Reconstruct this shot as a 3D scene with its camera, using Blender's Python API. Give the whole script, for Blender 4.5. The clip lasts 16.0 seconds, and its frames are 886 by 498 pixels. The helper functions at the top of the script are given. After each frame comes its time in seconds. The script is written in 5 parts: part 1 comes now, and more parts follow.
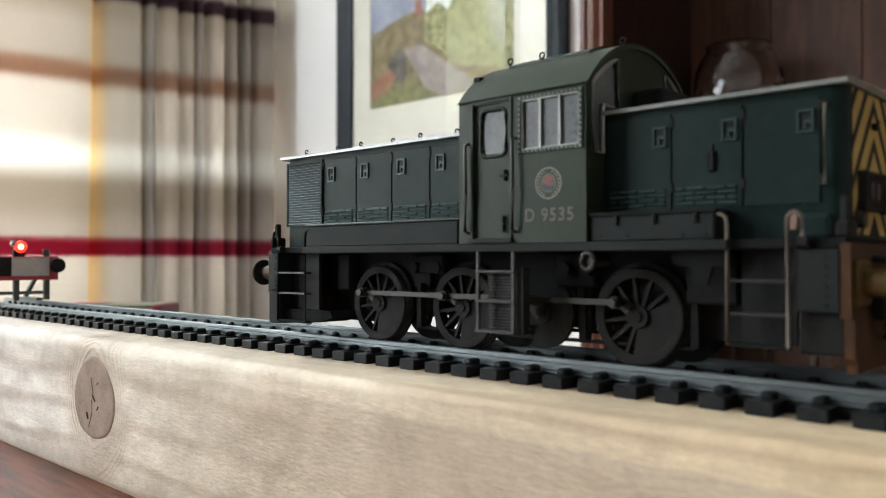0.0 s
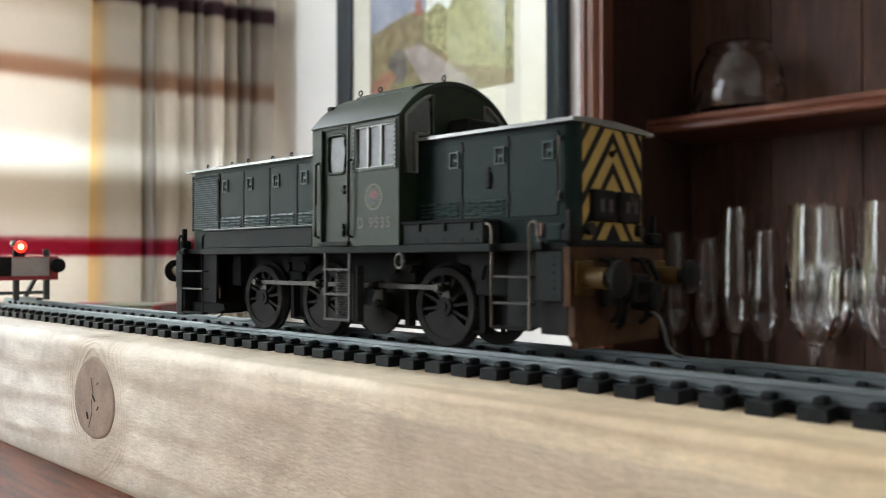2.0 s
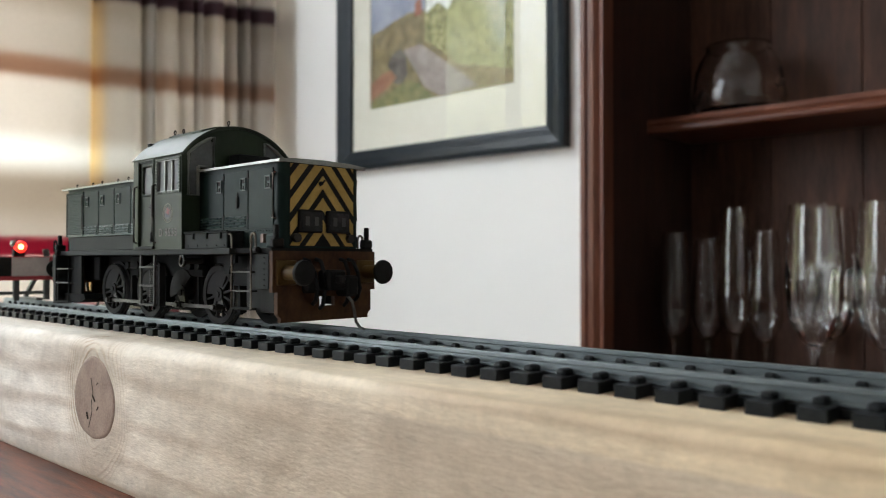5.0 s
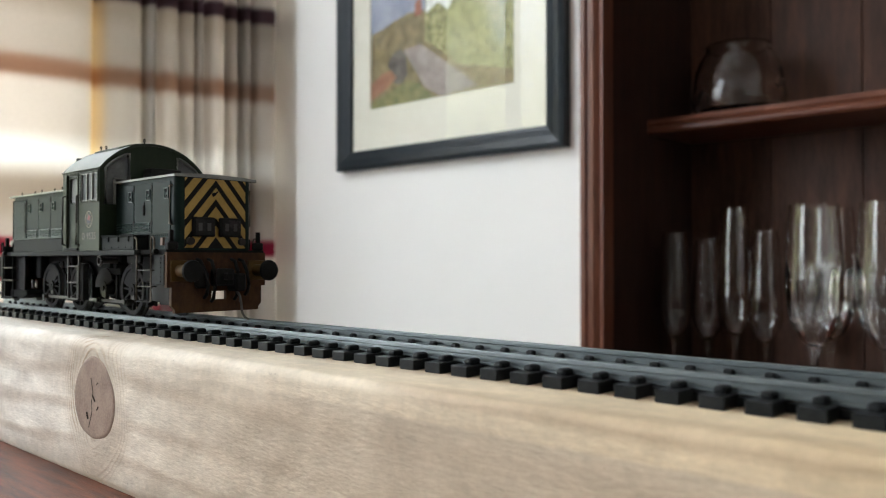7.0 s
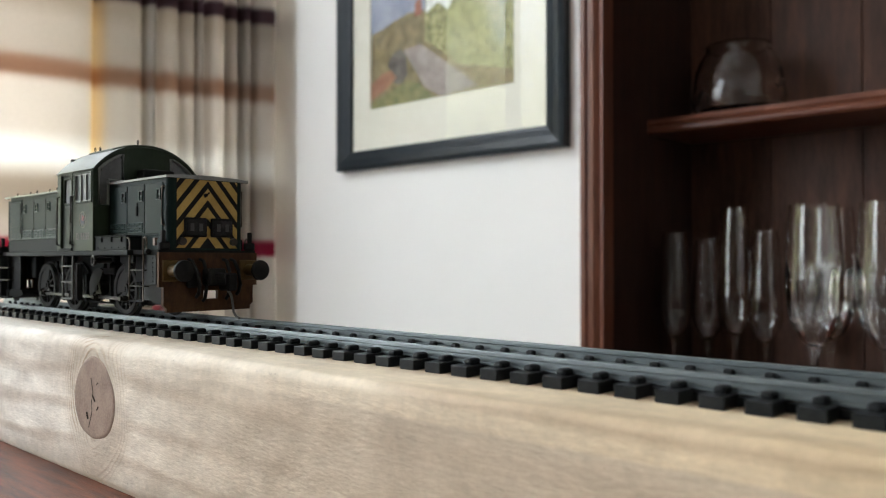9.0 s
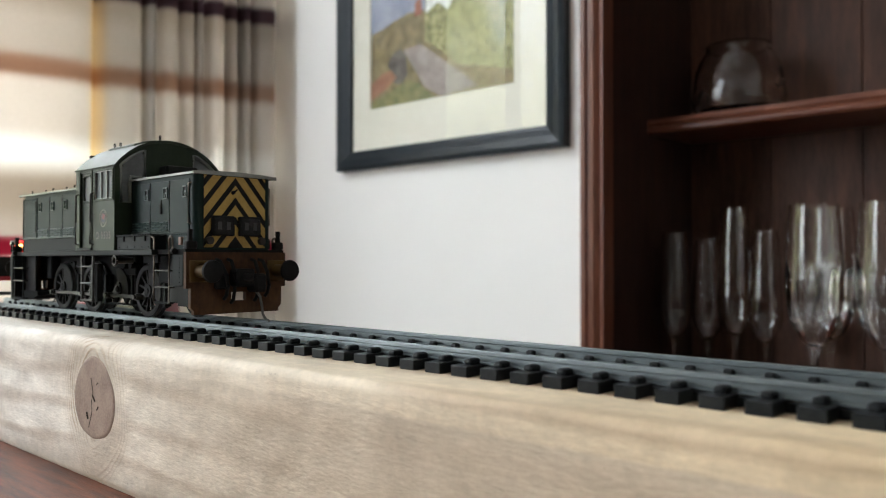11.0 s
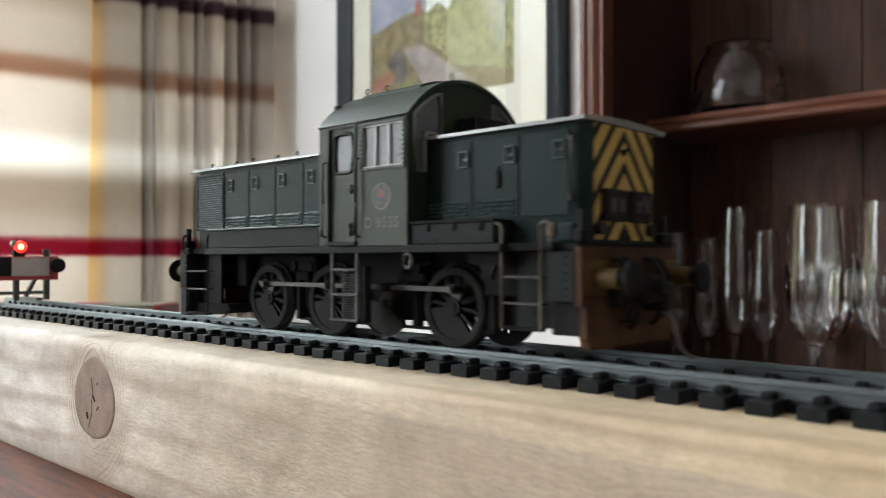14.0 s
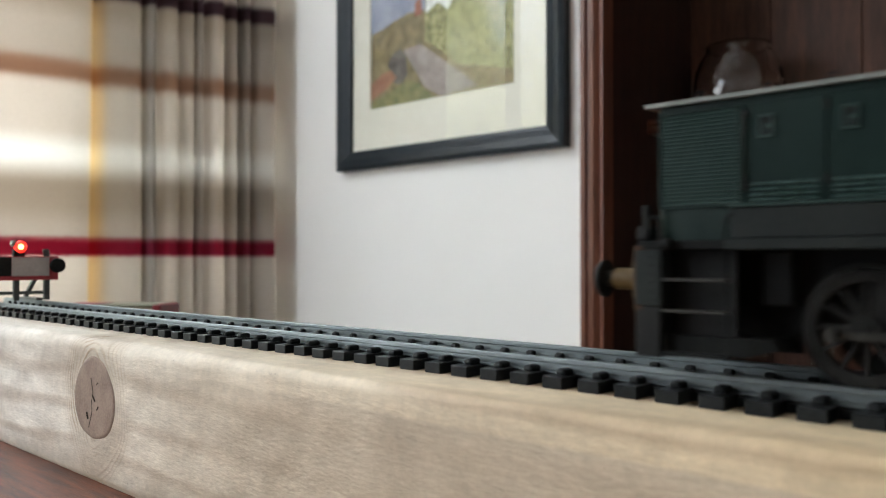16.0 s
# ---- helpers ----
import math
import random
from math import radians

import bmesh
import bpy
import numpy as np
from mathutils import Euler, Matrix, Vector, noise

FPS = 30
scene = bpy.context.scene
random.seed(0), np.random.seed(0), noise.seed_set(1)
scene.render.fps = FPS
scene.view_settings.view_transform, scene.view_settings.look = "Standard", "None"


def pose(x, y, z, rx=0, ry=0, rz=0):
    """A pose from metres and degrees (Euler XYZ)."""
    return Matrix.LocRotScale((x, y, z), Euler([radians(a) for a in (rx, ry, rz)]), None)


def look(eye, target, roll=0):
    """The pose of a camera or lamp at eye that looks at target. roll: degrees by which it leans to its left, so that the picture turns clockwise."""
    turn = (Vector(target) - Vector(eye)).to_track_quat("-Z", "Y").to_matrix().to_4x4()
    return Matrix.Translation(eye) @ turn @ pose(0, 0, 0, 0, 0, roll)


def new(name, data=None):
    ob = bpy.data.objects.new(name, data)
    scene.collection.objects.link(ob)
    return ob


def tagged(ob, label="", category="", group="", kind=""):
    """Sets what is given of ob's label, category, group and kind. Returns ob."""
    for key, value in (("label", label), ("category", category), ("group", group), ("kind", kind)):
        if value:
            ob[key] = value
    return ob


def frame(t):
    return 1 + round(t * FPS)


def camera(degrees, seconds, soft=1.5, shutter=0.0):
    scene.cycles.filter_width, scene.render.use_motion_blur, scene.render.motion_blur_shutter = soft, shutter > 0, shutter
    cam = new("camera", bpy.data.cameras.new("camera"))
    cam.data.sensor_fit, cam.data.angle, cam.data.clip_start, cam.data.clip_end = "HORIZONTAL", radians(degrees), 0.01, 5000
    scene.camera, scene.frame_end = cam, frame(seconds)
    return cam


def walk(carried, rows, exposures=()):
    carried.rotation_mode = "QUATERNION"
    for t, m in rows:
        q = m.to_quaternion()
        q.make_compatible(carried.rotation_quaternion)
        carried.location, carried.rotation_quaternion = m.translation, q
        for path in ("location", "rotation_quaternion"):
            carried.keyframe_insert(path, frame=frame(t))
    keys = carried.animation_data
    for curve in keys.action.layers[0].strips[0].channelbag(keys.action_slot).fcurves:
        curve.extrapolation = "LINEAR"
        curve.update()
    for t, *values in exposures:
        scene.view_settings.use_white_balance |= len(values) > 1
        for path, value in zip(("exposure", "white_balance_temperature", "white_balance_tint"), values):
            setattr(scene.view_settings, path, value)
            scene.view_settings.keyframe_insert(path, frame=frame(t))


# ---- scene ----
# World: metres. x runs along the track, y away from the camera, z = 0 is the rail top.
cam = camera(57.4, 16.0, soft=0.95, shutter=0.5)
EYE = pose(0, -0.127, 0.0172, 90.783, 0, 42.97)
# the exposure opens a little while the engine is close and dark, and closes again
walk(cam, [(0.0, EYE), (16.0, EYE)],
     [(0.0, 0.20, 6260, 10), (2.0, 0.17, 6260, 10), (3.2, 0.12, 6260, 10), (4.0, -0.05, 6260, 10), (6.4, 0.05, 6260, 10), (7.0, 0.06, 6260, 10), (12.5, 0.04, 6260, 10), (13.5, -0.02, 6260, 10), (14.5, 0.17, 6260, 10), (15.5, 0.05, 6260, 10), (16.0, -0.10, 6260, 10)])
cam.data.dof.use_dof = True
cam.data.dof.focus_distance = 0.2
cam.data.dof.aperture_fstop = 28

# ---- light ----
world = bpy.data.worlds.new("sky")
scene.world = world
world.use_nodes = True
wn = world.node_tree.nodes
sky = wn.new("ShaderNodeTexSky")
sky.sky_type = "NISHITA"
sky.sun_disc = False
sky.sun_elevation, sky.sun_rotation = radians(38), radians(-70)
world.node_tree.links.new(sky.outputs[0], wn["Background"].inputs[0])
wn["Background"].inputs[1].default_value = 0.1

sun = new("sun", bpy.data.lights.new("sun", "SUN"))
sun.data.energy, sun.data.angle, sun.data.color = 1.0, radians(12), (1, 0.95, 0.88)
sun.matrix_world = look((-6, -1.5, 5), (-1.9, 0.8, 0.4))


def window_light(name, m, w, h, power, colour=(1, 1, 1)):
    ob = new(name, bpy.data.lights.new(name, "AREA"))
    ob.data.shape, ob.data.size, ob.data.size_y, ob.data.energy, ob.data.color = "RECTANGLE", w, h, power, colour
    ob.matrix_world = m
    return ob


# daylight in the openings of the two windows
window_light("window_daylight", look((-2.07, -0.28, 1.40), (0, -0.1, 0.1)), 1.35, 0.34, 28, (0.90, 0.95, 1))
window_light("curtain_daylight", look((-2.08, 0.50, 0.5), (0, 0.50, 0.45)), 0.22, 1.5, 10.5, (1, 0.98, 0.95))
window_light("fold_daylight", look((-2.08, 0.935, 0.45), (0, 0.935, 0.4)), 0.2, 1.5, 9, (1, 0.96, 0.90))
window_light("side_window_daylight", look((-2.07, -1.75, 0.7), (0, -0.6, 0.1)), 1.1, 1.6, 50, (0.92, 0.96, 1))


# ---- materials ----
def rgba(c):
    return (c[0], c[1], c[2], 1.0)


def material(name, c1, c2=None, rough=0.5, metal=0.0, scale=200.0, bump=0.0, stretch=(1, 1, 1), fine=None, contrast=(0.35, 0.65), spec=0.5, coat=0.0):
    """Two tones mixed by a coarse and a fine noise at real size, with relief."""
    m = bpy.data.materials.new(name)
    m.use_nodes = True
    n, l = m.node_tree.nodes, m.node_tree.links
    b = n["Principled BSDF"]
    b.inputs["Roughness"].default_value = rough
    b.inputs["Metallic"].default_value = metal
    b.inputs["Specular IOR Level"].default_value = spec
    b.inputs["Coat Weight"].default_value = coat
    tc = n.new("ShaderNodeTexCoord")
    mp = n.new("ShaderNodeMapping")
    mp.inputs["Scale"].default_value = stretch
    l.new(tc.outputs["Object"], mp.inputs[0])
    big = n.new("ShaderNodeTexNoise")
    big.inputs["Scale"].default_value, big.inputs["Detail"].default_value = scale, 6
    small = n.new("ShaderNodeTexNoise")
    small.inputs["Scale"].default_value, small.inputs["Detail"].default_value = fine or scale * 9, 4
    for t in (big, small):
        l.new(mp.outputs[0], t.inputs["Vector"])
    add = n.new("ShaderNodeMix")
    add.inputs[0].default_value = 0.35
    l.new(big.outputs["Fac"], add.inputs[2])
    l.new(small.outputs["Fac"], add.inputs[3])
    ramp = n.new("ShaderNodeValToRGB")
    ramp.color_ramp.elements[0].position, ramp.color_ramp.elements[1].position = contrast
    ramp.color_ramp.elements[0].color, ramp.color_ramp.elements[1].color = rgba(c1), rgba(c2 or c1)
    l.new(add.outputs[0], ramp.inputs[0])
    l.new(ramp.outputs[0], b.inputs["Base Color"])
    rr = n.new("ShaderNodeMapRange")
    rr.inputs[3].default_value, rr.inputs[4].default_value = max(rough - 0.12, 0.02), min(rough + 0.12, 1)
    l.new(add.outputs[0], rr.inputs[0])
    l.new(rr.outputs[0], b.inputs["Roughness"])
    if bump:
        bp = n.new("ShaderNodeBump")
        bp.inputs["Strength"].default_value = 1.0
        bp.inputs["Distance"].default_value = bump
        l.new(add.outputs[0], bp.inputs["Height"])
        l.new(bp.outputs[0], b.inputs["Normal"])
    return m


def glow(name, c, strength):
    m = bpy.data.materials.new(name)
    m.use_nodes = True
    b = m.node_tree.nodes["Principled BSDF"]
    b.inputs["Base Color"].default_value = rgba(c)
    b.inputs["Emission Color"].default_value = rgba(c)
    b.inputs["Emission Strength"].default_value = strength
    return m


def clear_glass(name, tint=(1, 1, 1), rough=0.0, ior=1.5):
    m = bpy.data.materials.new(name)
    m.use_nodes = True
    b = m.node_tree.nodes["Principled BSDF"]
    b.inputs["Base Color"].default_value = rgba(tint)
    b.inputs["Roughness"].default_value = rough
    b.inputs["Transmission Weight"].default_value = 1.0
    b.inputs["IOR"].default_value = ior
    return m


def pine():
    """Planed pine: long grain along x, growth rings that bend round one knot, faint stains."""
    m = bpy.data.materials.new("pine")
    m.use_nodes = True
    n, l = m.node_tree.nodes, m.node_tree.links
    b = n["Principled BSDF"]
    b.inputs["Roughness"].default_value = 0.58
    b.inputs["Specular IOR Level"].default_value = 0.28
    tc = n.new("ShaderNodeTexCoord")
    # distance to the knot's axis, in metres, on the face (x, z)
    off = n.new("ShaderNodeVectorMath")
    off.operation = "SUBTRACT"
    off.inputs[1].default_value = KNOT
    l.new(tc.outputs["Object"], off.inputs[0])
    flat = n.new("ShaderNodeVectorMath")
    flat.operation = "MULTIPLY"
    flat.inputs[1].default_value = (1, 0.35, 0.82)
    l.new(off.outputs[0], flat.inputs[0])
    warp = n.new("ShaderNodeTexNoise")
    warp.inputs["Scale"].default_value = 62
    l.new(tc.outputs["Object"], warp.inputs["Vector"])
    ln = n.new("ShaderNodeVectorMath")
    ln.operation = "LENGTH"
    l.new(flat.outputs[0], ln.inputs[0])
    wob = n.new("ShaderNodeMath")
    wob.operation = "MULTIPLY_ADD"
    wob.inputs[1].default_value = 0.0095
    l.new(warp.outputs["Fac"], wob.inputs[0])
    l.new(ln.outputs["Value"], wob.inputs[2])
    near = n.new("ShaderNodeMapRange")
    near.inputs[1].default_value, near.inputs[2].default_value = 0.0180, 0.0275
    near.inputs[3].default_value, near.inputs[4].default_value = 1.0, 0.0
    near.interpolation_type = "SMOOTHSTEP"
    l.new(wob.outputs[0], near.inputs[0])
    # grain height: z far from the knot, rings close to it
    sep = n.new("ShaderNodeSeparateXYZ")
    l.new(tc.outputs["Object"], sep.inputs[0])
    stretch = n.new("ShaderNodeMapping")
    stretch.inputs["Scale"].default_value = (7, 20, 35)
    l.new(tc.outputs["Object"], stretch.inputs[0])
    drift = n.new("ShaderNodeTexNoise")
    drift.inputs["Scale"].default_value, drift.inputs["Detail"].default_value = 1.0, 3
    l.new(stretch.outputs[0], drift.inputs["Vector"])
    ydz = n.new("ShaderNodeMath")
    ydz.operation = "MULTIPLY_ADD"
    ydz.inputs[1].default_value = -0.55
    l.new(sep.outputs[1], ydz.inputs[0])
    l.new(sep.outputs[2], ydz.inputs[2])
    line = n.new("ShaderNodeMath")
    line.operation = "MULTIPLY_ADD"
    line.inputs[1].default_value = 0.02
    l.new(drift.outputs["Fac"], line.inputs[0])
    l.new(ydz.outputs[0], line.inputs[2])
    waves = []
    for src, k, low in ((line, 620, 0.1), (wob, 4000, -0.25)):
        freq = n.new("ShaderNodeMath")
        freq.operation = "MULTIPLY"
        freq.inputs[1].default_value = k
        l.new(src.outputs[0], freq.inputs[0])
        sin = n.new("ShaderNodeMath")
        sin.operation = "SINE"
        l.new(freq.outputs[0], sin.inputs[0])
        cut = n.new("ShaderNodeMapRange")
        cut.inputs[1].default_value, cut.inputs[2].default_value = low, 1.0
        l.new(sin.outputs[0], cut.inputs[0])
        waves.append(cut)
    ring = n.new("ShaderNodeMix")
    l.new(near.outputs[0], ring.inputs[0])
    l.new(waves[0].outputs[0], ring.inputs[2])
    l.new(waves[1].outputs[0], ring.inputs[3])
    # how strongly the rings show: faint away from the knot
    show = n.new("ShaderNodeMapRange")
    show.inputs[3].default_value, show.inputs[4].default_value = 0.4, 1.0
    l.new(near.outputs[0], show.inputs[0])
    sepk = n.new("ShaderNodeSeparateXYZ")
    l.new(off.outputs[0], sepk.inputs[0])
    lee = n.new("ShaderNodeMapRange")
    lee.inputs[1].default_value, lee.inputs[2].default_value, lee.inputs[3].default_value, lee.inputs[4].default_value = -0.004, 0.012, 1.0, 0.3
    l.new(sepk.outputs[0], lee.inputs[0])
    brk = n.new("ShaderNodeTexNoise")
    brk.inputs["Scale"].default_value, brk.inputs["Detail"].default_value = 120, 3
    l.new(tc.outputs["Object"], brk.inputs["Vector"])
    brr = n.new("ShaderNodeMapRange")
    brr.inputs[1].default_value, brr.inputs[2].default_value, brr.inputs[3].default_value, brr.inputs[4].default_value = 0.4, 0.62, 0.1, 1.0
    l.new(brk.outputs["Fac"], brr.inputs[0])
    part_show = n.new("ShaderNodeMath")
    part_show.operation = "MULTIPLY"
    l.new(lee.outputs[0], part_show.inputs[0])
    l.new(brr.outputs[0], part_show.inputs[1])
    seen = n.new("ShaderNodeMath")
    seen.operation = "MULTIPLY"
    only = n.new("ShaderNodeMix")
    only.inputs[2].default_value = 1.0
    l.new(near.outputs[0], only.inputs[0])
    l.new(part_show.outputs[0], only.inputs[3])
    l.new(show.outputs[0], seen.inputs[0])
    l.new(only.outputs[0], seen.inputs[1])
    fac = n.new("ShaderNodeMath")
    fac.operation = "MULTIPLY"
    l.new(ring.outputs[0], fac.inputs[0])
    l.new(seen.outputs[0], fac.inputs[1])
    wood = n.new("ShaderNodeMix")
    wood.data_type = "RGBA"
    wood.inputs[7].default_value = rgba((0.33, 0.20, 0.11))
    l.new(fac.outputs[0], wood.inputs[0])
    # daylight put into the tone: paler at the window end, warmer towards the other
    along = n.new("ShaderNodeMapRange")
    along.inputs[1].default_value, along.inputs[2].default_value = -0.26, 0.0
    l.new(sep.outputs[0], along.inputs[0])
    tone = n.new("ShaderNodeMix")
    tone.data_type = "RGBA"
    tone.inputs[6].default_value, tone.inputs[7].default_value = rgba((0.76, 0.695, 0.62)), rgba((0.70, 0.54, 0.335))
    l.new(along.outputs[0], tone.inputs[0])
    l.new(tone.outputs[2], wood.inputs[6])
    # resin stain round the knot
    halo = n.new("ShaderNodeMix")
    halo.data_type = "RGBA"
    halo.inputs[7].default_value = rgba((0.44, 0.335, 0.235))
    hf = n.new("ShaderNodeMath")
    hf.operation = "MULTIPLY"
    hf.inputs[1].default_value = 0.42
    l.new(near.outputs[0], hf.inputs[0])
    l.new(hf.outputs[0], halo.inputs[0])
    l.new(wood.outputs[2], halo.inputs[6])
    wood = halo
    # broad stains and fine fibres
    stain = n.new("ShaderNodeMapping")
    stain.inputs["Scale"].default_value = (14, 40, 85)
    l.new(tc.outputs["Object"], stain.inputs[0])
    sn = n.new("ShaderNodeTexNoise")
    sn.inputs["Scale"].default_value, sn.inputs["Detail"].default_value = 1.2, 5
    l.new(stain.outputs[0], sn.inputs["Vector"])
    sr = n.new("ShaderNodeMapRange")
    sr.inputs[1].default_value, sr.inputs[2].default_value, sr.inputs[3].default_value, sr.inputs[4].default_value = 0.42, 0.68, 0.0, 0.36
    l.new(sn.outputs["Fac"], sr.inputs[0])
    w2 = n.new("ShaderNodeMix")
    w2.data_type = "RGBA"
    w2.inputs[7].default_value = rgba((0.46, 0.36, 0.26))
    l.new(sr.outputs[0], w2.inputs[0])
    l.new(wood.outputs[2], w2.inputs[6])
    fib = n.new("ShaderNodeMapping")
    fib.inputs["Scale"].default_value = (420, 1500, 1500)
    l.new(tc.outputs["Object"], fib.inputs[0])
    fn = n.new("ShaderNodeTexNoise")
    fn.inputs["Scale"].default_value, fn.inputs["Detail"].default_value = 1.0, 4
    l.new(fib.outputs[0], fn.inputs["Vector"])
    fr = n.new("ShaderNodeMapRange")
    fr.inputs[1].default_value, fr.inputs[2].default_value, fr.inputs[3].default_value, fr.inputs[4].default_value = 0.35, 0.75, 0.0, 0.08
    l.new(fn.outputs["Fac"], fr.inputs[0])
    w3 = n.new("ShaderNodeMix")
    w3.data_type = "RGBA"
    w3.inputs[7].default_value = rgba((0.36, 0.24, 0.13))
    l.new(fr.outputs[0], w3.inputs[0])
    l.new(w2.outputs[2], w3.inputs[6])
    # a warm pale strip along the top of the face, greyer below it
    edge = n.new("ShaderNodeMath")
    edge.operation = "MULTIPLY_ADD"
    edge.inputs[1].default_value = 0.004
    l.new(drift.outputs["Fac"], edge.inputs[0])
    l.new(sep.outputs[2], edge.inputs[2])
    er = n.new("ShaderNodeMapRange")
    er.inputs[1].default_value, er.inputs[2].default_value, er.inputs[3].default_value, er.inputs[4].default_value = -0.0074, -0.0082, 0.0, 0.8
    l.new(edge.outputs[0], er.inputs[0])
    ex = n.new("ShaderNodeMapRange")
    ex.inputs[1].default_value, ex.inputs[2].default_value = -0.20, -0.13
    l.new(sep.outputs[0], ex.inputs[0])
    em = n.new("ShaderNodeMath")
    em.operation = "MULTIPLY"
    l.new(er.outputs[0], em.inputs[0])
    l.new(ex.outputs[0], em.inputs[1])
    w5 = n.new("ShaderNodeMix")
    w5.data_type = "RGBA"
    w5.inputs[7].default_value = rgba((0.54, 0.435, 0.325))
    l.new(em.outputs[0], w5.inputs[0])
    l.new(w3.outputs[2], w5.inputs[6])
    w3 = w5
    # planing marks and fuzz, pale and dark flecks
    fz = n.new("ShaderNodeTexNoise")
    fz.inputs["Scale"].default_value, fz.inputs["Detail"].default_value, fz.inputs["Roughness"].default_value = 380, 8, 0.7
    l.new(tc.outputs["Object"], fz.inputs["Vector"])
    fzr = n.new("ShaderNodeMapRange")
    fzr.inputs[1].default_value, fzr.inputs[2].default_value, fzr.inputs[3].default_value, fzr.inputs[4].default_value = 0.3, 0.7, 0.86, 1.08
    l.new(fz.outputs["Fac"], fzr.inputs[0])
    # small dark specks and scuffs
    sk = n.new("ShaderNodeTexNoise")
    sk.inputs["Scale"].default_value, sk.inputs["Detail"].default_value = 520, 3
    skm = n.new("ShaderNodeMapping")
    skm.inputs["Scale"].default_value = (1, 2.2, 2.2)
    skm.inputs["Rotation"].default_value = (0, 0.5, 0)
    l.new(tc.outputs["Object"], skm.inputs[0])
    l.new(skm.outputs[0], sk.inputs["Vector"])
    skr = n.new("ShaderNodeMapRange")
    skr.inputs[1].default_value, skr.inputs[2].default_value, skr.inputs[3].default_value, skr.inputs[4].default_value = 0.68, 0.78, 0.0, 0.45
    l.new(sk.outputs["Fac"], skr.inputs[0])
    w6 = n.new("ShaderNodeMix")
    w6.data_type = "RGBA"
    w6.inputs[7].default_value = rgba((0.20, 0.13, 0.08))
    l.new(skr.outputs[0], w6.inputs[0])
    l.new(w3.outputs[2], w6.inputs[6])
    w3 = w6
    # torn and raised patches left by the plane
    mot = n.new("ShaderNodeTexNoise")
    mot.inputs["Scale"].default_value, mot.inputs["Detail"].default_value, mot.inputs["Roughness"].default_value, mot.inputs["Distortion"].default_value = 110, 7, 0.62, 0.5
    drawn = n.new("ShaderNodeMapping")
    drawn.inputs["Scale"].default_value = (0.28, 1, 1)
    l.new(tc.outputs["Object"], drawn.inputs[0])
    l.new(drawn.outputs[0], mot.inputs["Vector"])
    mor = n.new("ShaderNodeMapRange")
    mor.inputs[1].default_value, mor.inputs[2].default_value, mor.inputs[3].default_value, mor.inputs[4].default_value = 0.3, 0.7, 0.88, 1.09
    l.new(mot.outputs["Fac"], mor.inputs[0])
    w7 = n.new("ShaderNodeMix")
    w7.data_type, w7.blend_type = "RGBA", "MULTIPLY"
    w7.inputs[0].default_value = 1.0
    l.new(w3.outputs[2], w7.inputs[6])
    l.new(mor.outputs[0], w7.inputs[7])
    w3 = w7
    w4 = n.new("ShaderNodeMix")
    w4.data_type, w4.blend_type = "RGBA", "MULTIPLY"
    w4.inputs[0].default_value = 1.0
    l.new(w3.outputs[2], w4.inputs[6])
    l.new(fzr.outputs[0], w4.inputs[7])
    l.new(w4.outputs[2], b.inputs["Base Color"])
    bp = n.new("ShaderNodeBump")
    bp.inputs["Strength"].default_value, bp.inputs["Distance"].default_value = 0.8, 0.00014
    hh = n.new("ShaderNodeMath")
    hh.operation = "ADD"
    l.new(fn.outputs["Fac"], hh.inputs[0])
    l.new(fac.outputs[0], hh.inputs[1])
    torn = n.new("ShaderNodeMath")
    torn.operation = "MULTIPLY_ADD"
    torn.inputs[1].default_value = 1.1
    l.new(fz.outputs["Fac"], torn.inputs[0])
    l.new(hh.outputs[0], torn.inputs[2])
    lump = n.new("ShaderNodeMath")
    lump.operation = "MULTIPLY_ADD"
    lump.inputs[1].default_value = 2.4
    l.new(mot.outputs["Fac"], lump.inputs[0])
    l.new(torn.outputs[0], lump.inputs[2])
    l.new(lump.outputs[0], bp.inputs["Height"])
    # the face swells and sinks where the grain runs round the knot
    swell = n.new("ShaderNodeTexNoise")
    swell.inputs["Scale"].default_value, swell.inputs["Detail"].default_value = 34, 2
    l.new(tc.outputs["Object"], swell.inputs["Vector"])
    upto = n.new("ShaderNodeMapRange")
    upto.inputs[1].default_value, upto.inputs[2].default_value, upto.inputs[3].default_value, upto.inputs[4].default_value = -0.17, -0.05, 1.0, 0.15
    l.new(sep.outputs[0], upto.inputs[0])
    rise = n.new("ShaderNodeMath")
    rise.operation = "MULTIPLY"
    l.new(swell.outputs["Fac"], rise.inputs[0])
    l.new(upto.outputs[0], rise.inputs[1])
    bp2 = n.new("ShaderNodeBump")
    bp2.inputs["Strength"].default_value, bp2.inputs["Distance"].default_value = 0.7, 0.0075
    l.new(rise.outputs[0], bp2.inputs["Height"])
    l.new(bp2.outputs[0], bp.inputs["Normal"])
    l.new(bp.outputs[0], b.inputs["Normal"])
    return m


